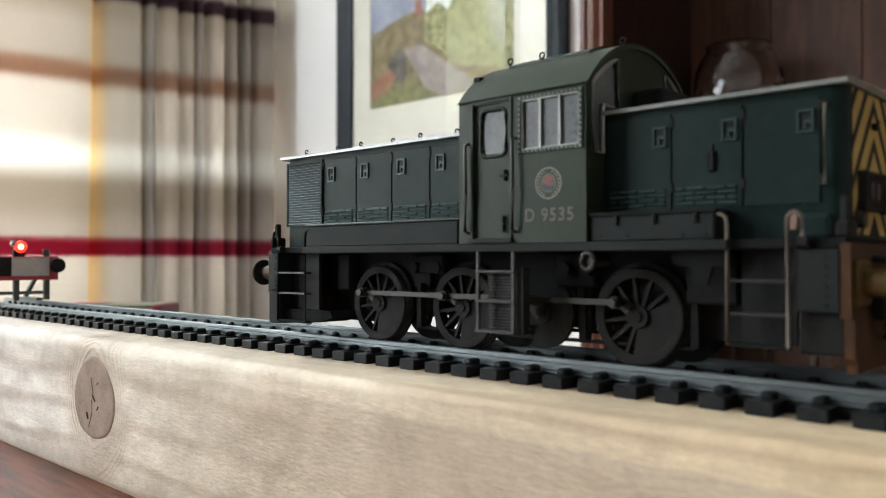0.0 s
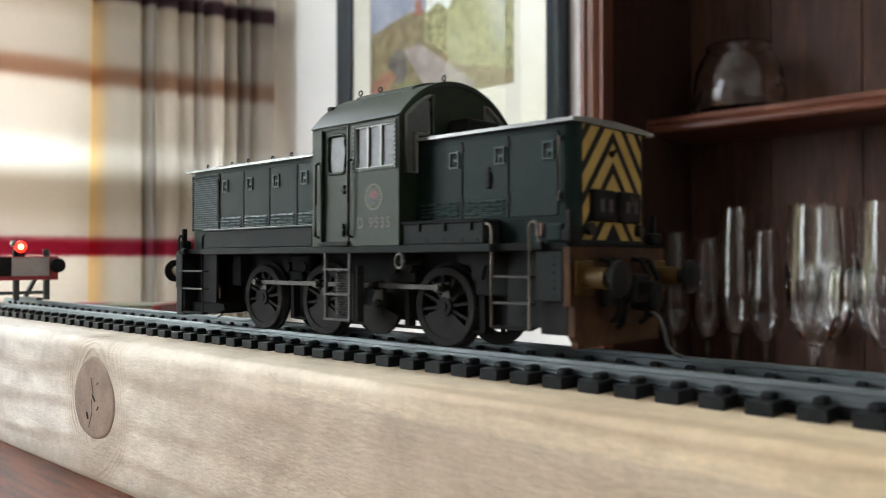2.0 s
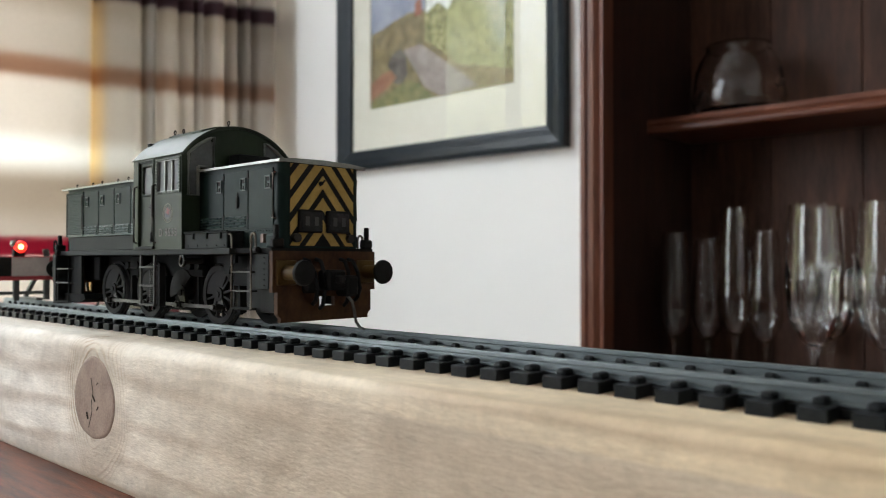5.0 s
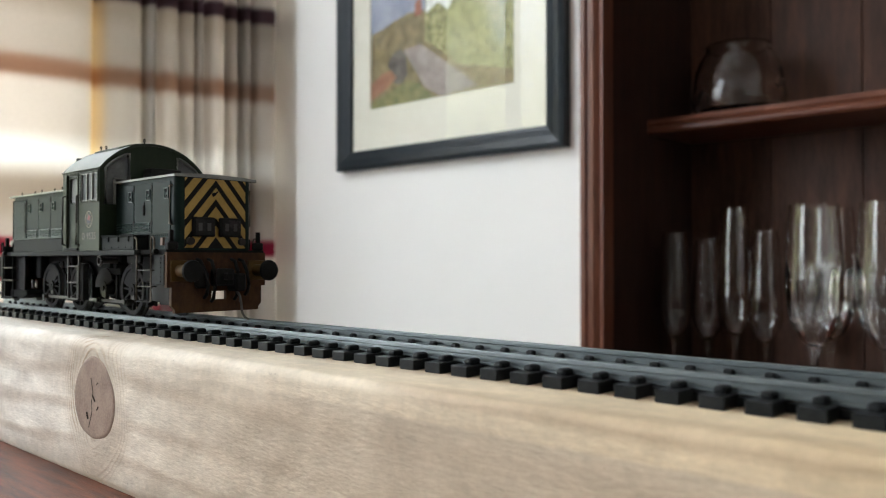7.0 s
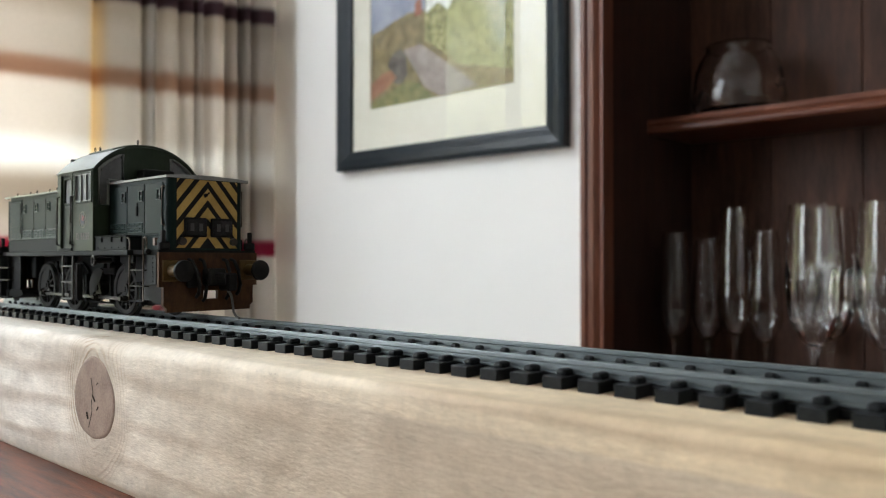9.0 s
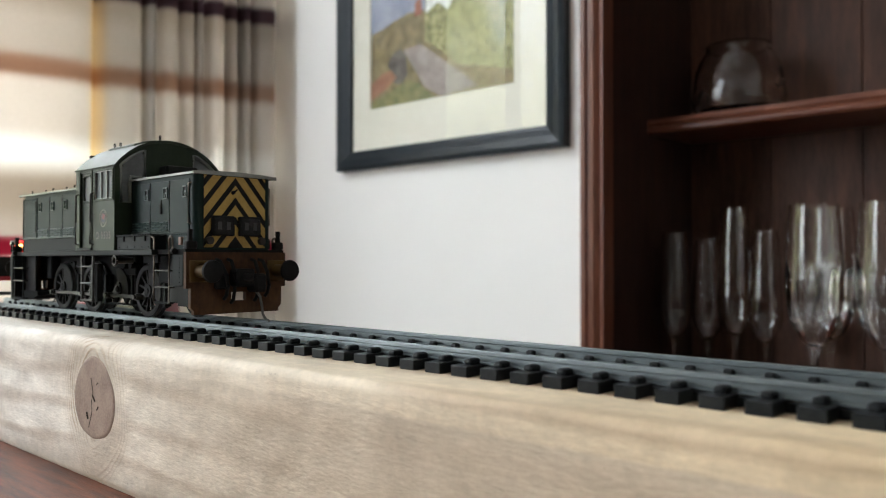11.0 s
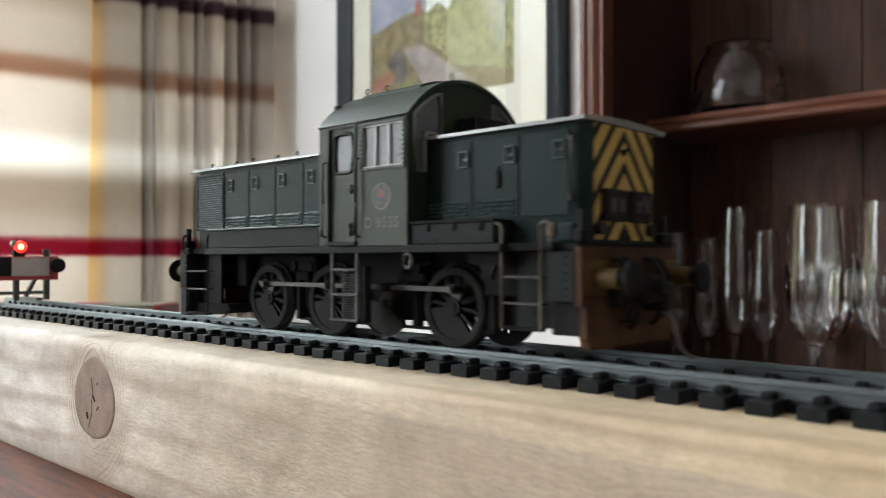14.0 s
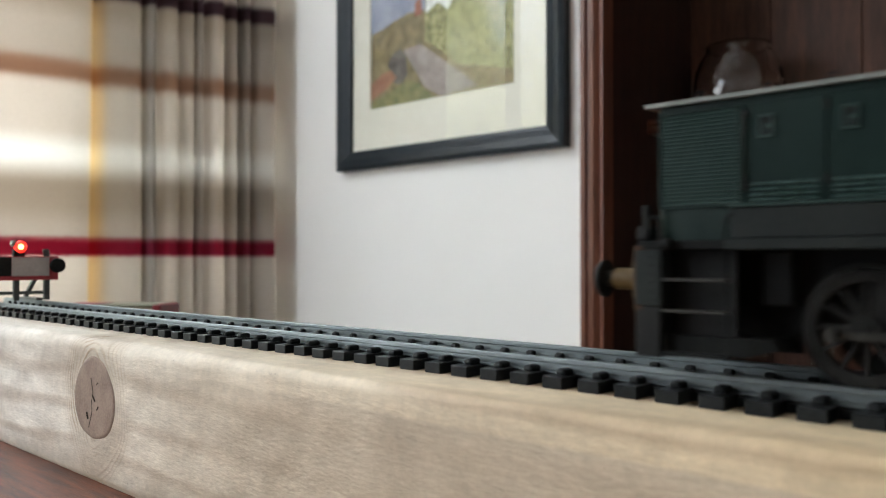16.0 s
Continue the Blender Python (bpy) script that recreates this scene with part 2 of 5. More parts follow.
KNOT = (-0.2192, -0.031, -0.0200)
PINE = pine()
KNOTWOOD = material("knot_wood", (0.215, 0.14, 0.105), (0.345, 0.245, 0.185), 0.6, 0, 160, 0.0003, spec=0.25)
CRACK = material("crack_shadow", (0.03, 0.018, 0.012), (0.05, 0.03, 0.02), 0.9)
MAHOG = material("mahogany", (0.07594, 0.02227, 0.01215), (0.162, 0.05569, 0.03037), 0.38, 0, 9, 0.0003, (1, 8, 8), 60, spec=0.3)
MAHOG_V = material("mahogany_upright", (0.0765, 0.02295, 0.01275), (0.1785, 0.0612, 0.03315), 0.42, 0, 9, 0.0003, (8, 8, 1), 60, spec=0.3)
TABLEWOOD = material("table_wood", (0.040, 0.0135, 0.0085), (0.205, 0.074, 0.043), 0.45, 0, 40, 0.0002, (1, 9, 9), 300, spec=0.25)
WALLPAINT = material("wall_paint", (0.86, 0.845, 0.815), (0.90, 0.885, 0.855), 0.85, 0, 3, 0.0004, fine=300)
# for the unseen south wall: dark, to hold down bounce light and reflections
DARKWALL = material("taupe_low_bounce", (0.15, 0.14, 0.125), (0.18, 0.17, 0.15), 0.85, 0, 3, 0.0004, fine=300)
CEILPAINT = material("ceiling_paint", (0.80, 0.79, 0.77), (0.84, 0.83, 0.81), 0.9, 0, 4, 0.0004, fine=300)
CARPET = material("carpet", (0.13, 0.11, 0.09), (0.20, 0.17, 0.14), 0.95, 0, 30, 0.002, fine=600)
WHITEGLOSS = material("white_gloss", (0.78, 0.78, 0.76), (0.82, 0.82, 0.80), 0.3, 0, 20)
FRAMEPAINT = material("frame_paint", (0.006, 0.011, 0.016), (0.012, 0.019, 0.025), 0.38, 0, 60, 0.0001, spec=0.25)
MOUNT = material("mount_card", (0.60, 0.575, 0.475), (0.635, 0.61, 0.515), 0.9, 0, 80)
SLEEPER = material("sleeper_plastic", (0.010, 0.011, 0.012), (0.020, 0.021, 0.022), 0.35, 0, 900, 0.00003, spec=0.08)
RAIL = material("rail_steel", (0.1088, 0.1251, 0.1306), (0.1795, 0.2013, 0.2067), 0.5, 0.85, 300, 0.00001, (0.2, 1, 1), spec=0.5)

CABROOF = material("cab_roof_green", (0.019, 0.029, 0.0185), (0.033, 0.045, 0.030), 0.46, 0, 160, 0.00003, (1, 1, 0.4), 900, spec=0.16)
CRESTFIELD = material("crest_field", (0.05, 0.047, 0.035), (0.08, 0.074, 0.056), 0.6, 0, 400)
NAVY = material("crest_navy", (0.014, 0.016, 0.026), (0.028, 0.030, 0.042), 0.6, 0, 400)
GREEN = material("loco_green", (0.0062, 0.0150, 0.0130), (0.0115, 0.0242, 0.0212), 0.46, 0, 110, 0.00002, (1, 1, 0.5), 900, spec=0.09)
CABGREEN = material("cab_green", (0.0140, 0.0225, 0.0120), (0.0230, 0.0335, 0.0190), 0.4, 0, 110, 0.00002, (1, 1, 0.4), 900, spec=0.14)
# pale base colour stands in for daylight sheen on the bonnet roofs
ROOFGREY = material("roof_sheen_grey", (0.1503, 0.1591, 0.1503), (0.2298, 0.2387, 0.221), 0.24, 0, 140, 0.00002, spec=0.8)
GRIME = material("frame_grime", (0.0092, 0.0098, 0.0100), (0.0165, 0.0168, 0.0164), 0.75, 0, 150, 0.00003, spec=0.05)
VALANCE = material("valance_green", (0.0135, 0.0165, 0.0160), (0.0215, 0.0245, 0.0234), 0.6, 0, 130, 0.00003, spec=0.09)
BLACK = material("loco_black", (0.0095, 0.0098, 0.0100), (0.0175, 0.0172, 0.0168), 0.6, 0, 200, 0.00002, spec=0.1)
WHEELMAT = material("wheel_grime", (0.0135, 0.0132, 0.0128), (0.0250, 0.0242, 0.0230), 0.65, 0.1, 250, 0.00003, spec=0.06)
TREAD = material("wheel_tread", (0.30, 0.29, 0.27), (0.42, 0.41, 0.39), 0.35, 0.9, 300)
RODMAT = material("rod_metal", (0.02695, 0.02541, 0.0231), (0.0462, 0.04428, 0.0385), 0.45, 0.5, 250, 0.00002, spec=0.28)
BUFFERBEAM = material("weathered_beam", (0.030, 0.0145, 0.0100), (0.092, 0.045, 0.018), 0.6, 0, 90, 0.00004, (1, 1, 0.6), spec=0.12)
BUFFERCOL = material("weathered_ochre", (0.05802, 0.03017, 0.004641), (0.0882, 0.05105, 0.009282), 0.6, 0, 150, 0.00003, spec=0.28)
YELLOW = material("warning_yellow", (0.32, 0.21, 0.058), (0.45, 0.31, 0.10), 0.5, 0, 140, 0.00001, spec=0.15)
HANDRAIL = material("handrail_grime", (0.0784, 0.0637, 0.049), (0.1274, 0.1078, 0.0833), 0.45, 0.3, 300, spec=0.28)
WINFRAME = material("window_surround", (0.168, 0.174, 0.162), (0.24, 0.246, 0.228), 0.4, 0.3, 300)
LETTER = material("transfer_cream", (0.066, 0.059, 0.049), (0.100, 0.090, 0.075), 0.6, 0, 400)
CRESTRED = material("crest_red", (0.14, 0.028, 0.026), (0.22, 0.05, 0.045), 0.6, 0, 400)
CRESTCREAM = material("crest_cream", (0.1275, 0.1232, 0.085), (0.1955, 0.1827, 0.1275), 0.6, 0, 400)
CRYSTAL = clear_glass("crystal", ior=1.42)
PICTUREGLASS = clear_glass("picture_glass", ior=1.27)
# cabinet inside: its shade put into darker mahogany, darkest on the side panel
MAHOG_IN = material("mahogany_inside_shade", (0.036, 0.0165, 0.0105), (0.098, 0.044, 0.028), 0.55, 0, 9, 0.0003, (8, 8, 1), 60, spec=0.2)
MAHOG_SHADE = material("mahogany_side_shade", (0.020, 0.010, 0.008), (0.045, 0.021, 0.015), 0.65, 0, 9, 0.0003, (8, 8, 1), 60, spec=0.12)


# ---- mesh helpers ----
def part(name, bm, mat, parent=None, label="", unit=1.0, smooth=None):
    """Links a bmesh as one mesh object, under a thing or a part."""
    if unit != 1.0:
        bmesh.ops.scale(bm, vec=(unit, unit, unit), verts=bm.verts)
    bmesh.ops.recalc_face_normals(bm, faces=bm.faces)
    me = bpy.data.meshes.new(name)
    bm.to_mesh(me)
    bm.free()
    for m in mat if isinstance(mat, (list, tuple)) else [mat]:
        me.materials.append(m)
    if smooth is not None:
        me.polygons.foreach_set("use_smooth", [True] * len(me.polygons))
        me.set_sharp_from_angle(angle=radians(smooth))
    ob = new(name, me)
    if parent:
        ob.parent = parent
    if label:
        tagged(ob, label)
    return ob


def box(bm, x0, x1, y0, y1, z0, z1, bevel=0.0, seg=1):
    vs = [bm.verts.new((x, y, z)) for x in (x0, x1) for y in (y0, y1) for z in (z0, z1)]
    fs = [bm.faces.new([vs[i] for i in q]) for q in ((0, 1, 3, 2), (4, 6, 7, 5), (0, 4, 5, 1), (2, 3, 7, 6), (0, 2, 6, 4), (1, 5, 7, 3))]
    if bevel:
        es = list({e for f in fs for e in f.edges})
        bmesh.ops.bevel(bm, geom=es, offset=bevel, segments=seg, affect="EDGES", profile=0.5)
    return bm


def one_box(*a, **k):
    return box(bmesh.new(), *a, **k)


def rod(bm, a, b, r, seg=10, r2=None):
    """A round bar from a to b."""
    a, b = Vector(a), Vector(b)
    d = b - a
    m = Matrix.Translation((a + b) / 2) @ d.to_track_quat("Z", "Y").to_matrix().to_4x4()
    bmesh.ops.create_cone(bm, cap_ends=True, segments=seg, radius1=r, radius2=r if r2 is None else r2, depth=d.length, matrix=m)
    return bm


def tube(bm, pts, r, seg=8):
    """A bent round wire through the points."""
    pts = [Vector(p) for p in pts]
    rings = []
    for i, p in enumerate(pts):
        d = (pts[min(i + 1, len(pts) - 1)] - pts[max(i - 1, 0)]).normalized()
        q = d.to_track_quat("Z", "Y")
        rings.append([bm.verts.new(p + q @ Vector((r * math.cos(6.28318 * k / seg), r * math.sin(6.28318 * k / seg), 0))) for k in range(seg)])
    for a, b in zip(rings, rings[1:]):
        for k in range(seg):
            bm.faces.new((a[k], a[(k + 1) % seg], b[(k + 1) % seg], b[k]))
    bm.faces.new(rings[0][::-1]), bm.faces.new(rings[-1])
    return bm


def prism(bm, outline, place, depth):
    """Extrudes a closed outline; place(u, v, w) gives the 3D point, w runs over depth (w0, w1)."""
    a = [bm.verts.new(place(u, v, depth[0])) for u, v in outline]
    b = [bm.verts.new(place(u, v, depth[1])) for u, v in outline]
    n = len(outline)
    for i in range(n):
        bm.faces.new((a[i], a[(i + 1) % n], b[(i + 1) % n], b[i]))
    bm.faces.new(a[::-1]), bm.faces.new(b)
    return bm


def lathe(bm, profile, centre=(0, 0, 0), seg=32, axis="z"):
    """Turns (radius, height) points round an axis."""
    c = Vector(centre)
    rings = []
    for r, h in profile:
        ring = []
        for k in range(seg):
            a = 2 * math.pi * k / seg
            u, v = r * math.cos(a), r * math.sin(a)
            p = {"z": (u, v, h), "x": (h, u, v), "y": (u, h, v)}[axis]
            ring.append(bm.verts.new(c + Vector(p)))
        rings.append(ring)
    for a, b in zip(rings, rings[1:]):
        for k in range(seg):
            bm.faces.new((a[k], a[(k + 1) % seg], b[(k + 1) % seg], b[k]))
    return rings


def thing(name, label, category, at=(0, 0, 0), group="", kind=""):
    ob = new(name)
    ob.empty_display_size = 0.01
    ob.matrix_basis = Matrix.Translation(at)
    return tagged(ob, label, category, group, kind)


XZ = lambda u, v, w: (u, w, v)
YZ = lambda u, v, w: (w, u, v)
XY = lambda u, v, w: (u, v, w)


# ---- the room ----
Y_WALL, X_WIN, Y_BACK, X_EAST, Z_FLOOR, Z_CEIL = 1.173, -2.05, -2.55, 2.3, -0.79, 1.75


def wall_with_hole(name, label, u0, u1, z0, z1, holes, place, depth):
    bm = bmesh.new()
    us = sorted({u0, u1, *[h[0] for h in holes], *[h[1] for h in holes]})
    for a, b in zip(us, us[1:]):
        cut = [h for h in holes if h[0] <= a and b <= h[1]]
        if cut:
            h = cut[0]
            spans = [(z0, h[2]), (h[3], z1)]
        else:
            spans = [(z0, z1)]
        for c, d in spans:
            if d - c > 1e-6:
                prism(bm, [(a, c), (b, c), (b, d), (a, d)], place, depth)
    return tagged(part(name, bm, WALLPAINT), label, "wall", kind="structure")


def build_room():
    tagged(part("floor", one_box(X_WIN - 0.2, X_EAST + 0.2, Y_BACK - 0.2, Y_WALL + 0.2, Z_FLOOR - 0.1, Z_FLOOR), CARPET), "plain beige carpeted floor of the room", "floor", kind="structure")
    tagged(part("ceiling", one_box(X_WIN - 0.2, X_EAST + 0.2, Y_BACK - 0.2, Y_WALL + 0.2, Z_CEIL, Z_CEIL + 0.1), CEILPAINT), "plain white painted ceiling", "ceiling", kind="structure")
    tagged(part("wall_north", one_box(X_WIN - 0.2, X_EAST + 0.2, Y_WALL, Y_WALL + 0.15, Z_FLOOR, Z_CEIL), WALLPAINT), "smooth off-white painted wall with a framed picture", "wall", kind="structure")
    wall_with_hole("wall_west", "off-white painted wall with the curtained window", Y_BACK, Y_WALL, Z_FLOOR, Z_CEIL, [(-2.35, -1.15, -0.18, 1.6), (-1.0, 1.05, -0.18, 1.6)], YZ, (X_WIN - 0.2, X_WIN))
    tagged(part("wall_south", one_box(X_WIN, X_EAST, Y_BACK - 0.15, Y_BACK, Z_FLOOR, Z_CEIL), DARKWALL), "unseen plain wall behind the table, taupe to cut bounce light", "wall", kind="structure")
    tagged(part("wall_east", one_box(X_EAST, X_EAST + 0.15, Y_BACK, Y_WALL, Z_FLOOR, Z_CEIL), WALLPAINT), "plain off-white painted wall", "wall", kind="structure")


build_room()


def garden_material():
    """Bright clouded sky over a blurred green and yellow garden."""
    m = bpy.data.materials.new("garden_view")
    m.use_nodes = True
    n, l = m.node_tree.nodes, m.node_tree.links
    n.remove(n["Principled BSDF"])
    em = n.new("ShaderNodeEmission")
    l.new(em.outputs[0], n["Material Output"].inputs[0])
    tc = n.new("ShaderNodeTexCoord")
    no = n.new("ShaderNodeTexNoise")
    no.inputs["Scale"].default_value, no.inputs["Detail"].default_value = 1.1, 7
    l.new(tc.outputs["Object"], no.inputs["Vector"])
    sep = n.new("ShaderNodeSeparateXYZ")
    l.new(tc.outputs["Object"], sep.inputs[0])
    up = n.new("ShaderNodeMapRange")
    up.inputs[1].default_value, up.inputs[2].default_value, up.inputs[3].default_value, up.inputs[4].default_value = 1.0, 5.5, 0.0, 0.55
    l.new(sep.outputs[2], up.inputs[0])
    ad = n.new("ShaderNodeMath")
    ad.operation = "MULTIPLY_ADD"
    ad.inputs[1].default_value = 1.0
    l.new(no.outputs["Fac"], ad.inputs[0])
    l.new(up.outputs[0], ad.inputs[2])
    ramp = n.new("ShaderNodeValToRGB")
    e = ramp.color_ramp.elements
    e[0].position, e[0].color = 0.40, (0.10, 0.12, 0.06, 1)
    e[1].position, e[1].color = 0.80, (0.90, 0.95, 1.0, 1)
    for p, c in ((0.55, (0.36, 0.37, 0.22, 1)), (0.68, (0.66, 0.66, 0.52, 1))):
        k = e.new(p)
        k.color = c
    l.new(ad.outputs[0], ramp.inputs[0])
    l.new(ramp.outputs[0], em.inputs[0])
    em.inputs[1].default_value = GARDEN_GLOW
    return m


GARDEN_GLOW = 7.0
bd = part("backdrop", one_box(-5.3, -5.25, -7.0, 4.5, -1.6, 7.5), garden_material())
tagged(bd, "bright clouded sky over green and yellow garden trees", "garden view", kind="structure")


def build_window():
    w = thing("window_1", "white painted window with clear panes behind the curtain", "window", (X_WIN - 0.1, 0, 0), kind="structure")
    fr = bmesh.new()
    for y0, y1 in ((-1.0, -0.94), (-0.32, -0.27), (0.33, 0.38), (0.99, 1.05)):
        box(fr, -0.03, 0.03, y0, y1, -0.18, 1.6, 0.006)
    for z0, z1 in ((-0.18, -0.12), (1.54, 1.6)):
        box(fr, -0.028, 0.028, -0.94, 0.99, z0, z1, 0.006)
    part("window_frame", fr, WHITEGLOSS, w)
    part("window_sill", one_box(-0.02, 0.16, -1.05, 1.1, -0.215, -0.182, 0.006, seg=2), WHITEGLOSS, w)
    for y0, y1 in ((-0.94, -0.32), (-0.27, 0.33), (0.38, 0.99)):
        p = part("pane", one_box(-0.003, 0.003, y0, y1, -0.12, 1.54), CRYSTAL, w)
        p.visible_shadow = False


build_window()


def build_side_window():
    w = thing("window_2", "white painted window with clear panes beside the table", "window", (X_WIN - 0.1, 0, 0), kind="structure")
    fr = bmesh.new()
    for y0, y1 in ((-2.35, -2.29), (-1.775, -1.725), (-1.21, -1.15)):
        box(fr, -0.03, 0.03, y0, y1, -0.18, 1.6, 0.006)
    for z0, z1 in ((-0.18, -0.12), (1.54, 1.6)):
        box(fr, -0.028, 0.028, -2.29, -1.21, z0, z1, 0.006)
    part("window_frame", fr, WHITEGLOSS, w)
    part("window_sill", one_box(-0.02, 0.16, -2.4, -1.1, -0.215, -0.182, 0.006, seg=2), WHITEGLOSS, w)
    for y0, y1 in ((-2.29, -1.775), (-1.725, -1.21)):
        p = part("pane", one_box(-0.003, 0.003, y0, y1, -0.12, 1.54), CRYSTAL, w)
        p.visible_shadow = False


build_side_window()


def curtain_material():
    m = bpy.data.materials.new("striped_curtain")
    m.use_nodes = True
    n, l = m.node_tree.nodes, m.node_tree.links
    b = n["Principled BSDF"]
    b.inputs["Roughness"].default_value = 0.9
    b.inputs["Specular IOR Level"].default_value = 0.1
    tc = n.new("ShaderNodeTexCoord")
    sep = n.new("ShaderNodeSeparateXYZ")
    l.new(tc.outputs["Object"], sep.inputs[0])
    nz = n.new("ShaderNodeTexNoise")
    nz.inputs["Scale"].default_value = 90
    l.new(tc.outputs["Object"], nz.inputs["Vector"])
    wz = n.new("ShaderNodeMath")
    wz.operation = "MULTIPLY_ADD"
    wz.inputs[1].default_value = 0.006
    l.new(nz.outputs["Fac"], wz.inputs[0])
    l.new(sep.outputs[2], wz.inputs[2])
    mr = n.new("ShaderNodeMapRange")
    mr.inputs[1].default_value, mr.inputs[2].default_value = -0.8, 1.4
    l.new(wz.outputs[0], mr.inputs[0])
    ramp = n.new("ShaderNodeValToRGB")
    ramp.color_ramp.interpolation = "LINEAR"
    cream, buff, brown, plum = (0.66, 0.62, 0.57), (0.54, 0.50, 0.45), (0.40, 0.28, 0.21), (0.10, 0.06, 0.07)
    white, red, taupe = (0.80, 0.79, 0.76), (0.33, 0.035, 0.075), (0.47, 0.42, 0.36)
    # stripes from the hem upwards: height and colour
    bands = [(-0.8, cream), (0.026, cream), (0.030, red), (0.067, red), (0.071, buff), (0.10, buff), (0.14, taupe), (0.195, taupe), (0.245, white), (0.270, white), (0.31, cream),
             (0.416, cream), (0.437, brown), (0.460, brown), (0.484, buff), (0.56, buff), (0.60, taupe), (0.625, taupe), (0.632, plum), (0.665, plum), (0.675, cream), (1.4, buff)]
    e = ramp.color_ramp.elements
    for i, (z, c) in enumerate(bands):
        p = (z + 0.8) / 2.2
        k = e[i] if i < 2 else e.new(p)
        k.position, k.color = p, rgba(c)
    l.new(mr.outputs[0], ramp.inputs[0])
    weave = n.new("ShaderNodeTexNoise")
    weave.inputs["Scale"].default_value = 500
    mp = n.new("ShaderNodeMapping")
    mp.inputs["Scale"].default_value = (1, 0.15, 1)
    l.new(tc.outputs["Object"], mp.inputs[0])
    l.new(mp.outputs[0], weave.inputs["Vector"])
    wm = n.new("ShaderNodeMix")
    wm.data_type, wm.blend_type = "RGBA", "MULTIPLY"
    wm.inputs[0].default_value = 0.35
    l.new(ramp.outputs[0], wm.inputs[6])
    l.new(weave.outputs["Fac"], wm.inputs[7])
    l.new(wm.outputs[2], b.inputs["Base Color"])
    tr = n.new("ShaderNodeBsdfTranslucent")
    # golden glow of daylight at a fold's edge, tinted into one narrow strip
    off = n.new("ShaderNodeMath")
    off.operation = "SUBTRACT"
    off.inputs[1].default_value = 0.696
    l.new(sep.outputs[1], off.inputs[0])
    dist = n.new("ShaderNodeMath")
    dist.operation = "ABSOLUTE"
    l.new(off.outputs[0], dist.inputs[0])
    glow_strip = n.new("ShaderNodeMapRange")
    glow_strip.inputs[1].default_value, glow_strip.inputs[2].default_value = 0.026, 0.004
    glow_strip.inputs[3].default_value, glow_strip.inputs[4].default_value = 0.0, 1.0
    l.new(dist.outputs[0], glow_strip.inputs[0])
    gold = n.new("ShaderNodeMix")
    gold.data_type, gold.blend_type = "RGBA", "MULTIPLY"
    gold.inputs[7].default_value = rgba((1.0, 0.84, 0.55))
    l.new(glow_strip.outputs[0], gold.inputs[0])
    l.new(ramp.outputs[0], gold.inputs[6])
    l.new(gold.outputs[2], tr.inputs[0])
    mx = n.new("ShaderNodeMixShader")
    thin = n.new("ShaderNodeMapRange")
    thin.inputs[3].default_value, thin.inputs[4].default_value = 0.5, 0.6
    l.new(glow_strip.outputs[0], thin.inputs[0])
    l.new(thin.outputs[0], mx.inputs[0])
    l.new(b.outputs[0], mx.inputs[1])
    l.new(tr.outputs[0], mx.inputs[2])
    l.new(mx.outputs[0], n["Material Output"].inputs[0])
    return m


def build_curtain():
    """A pleated curtain: nearly flat towards the open window, deep folds towards the corner."""
    # pleats: where each flat front begins and ends; narrow deep gaps lie between them
    pleats = [(0.36, 0.455), (0.465, 0.680), (0.708, 0.795), (0.803, 0.820), (0.834, 0.876), (0.889, 0.916), (0.9215, 0.930), (0.947, 0.985), (0.997, 1.025), (1.036, 1.053), (1.064, 1.119)]
    recess = [0.012, 0.035, 0.085, 0.095, 0.085, 0.09, 0.05, 0.085, 0.085, 0.075]
    bm = bmesh.new()
    ys, xs = [], []
    for k, (a, b) in enumerate(pleats):
        for i in range(11):
            u = i / 10
            ys.append(a + (b - a) * u)
            xs.append(0.036 - 0.020 * abs(2 * u - 1) ** 3 + 0.008 * math.sin(k * 2.1))
        if k < len(recess):
            c = pleats[k + 1][0]
            for u in (0.25, 0.5, 0.75):
                ys.append(b + (c - b) * u)
                xs.append(0.016 - recess[k] * (1 if u == 0.5 else 0.9))
    # the last pleat turns back against the wall
    for y, x in ((1.122, -0.03), (1.124, -0.10), (1.140, -0.13), (1.1715, -0.13)):
        ys.append(y), xs.append(x)
    zs = [-0.77 + 2.15 * i / 44 for i in range(45)]
    rows = []
    for z in zs:
        row = []
        for y, x in zip(ys, xs):
            lean = 0.006 * noise.noise((y * 9, z * 2.2, 1)) + 0.004 * noise.noise((y * 30, z * 5, 3))
            lead = -1.93 + 0.15 * (y - 0.48) / 0.68
            row.append(bm.verts.new((lead + x * (1 + 0.25 * noise.noise((y * 12, z * 1.3, 7))) + lean, y + 0.006 * noise.noise((y * 8, z * 1.7, 5)), z)))
        rows.append(row)
    for a, b in zip(rows, rows[1:]):
        for i in range(len(a) - 1):
            bm.faces.new((a[i], a[i + 1], b[i + 1], b[i]))
    c = part("curtain", bm, curtain_material(), smooth=60)
    sol = c.modifiers.new("thick", "SOLIDIFY")
    sol.thickness = 0.0015
    tagged(c, "cream striped curtain with brown, white and red bands in folds", "curtain")


build_curtain()


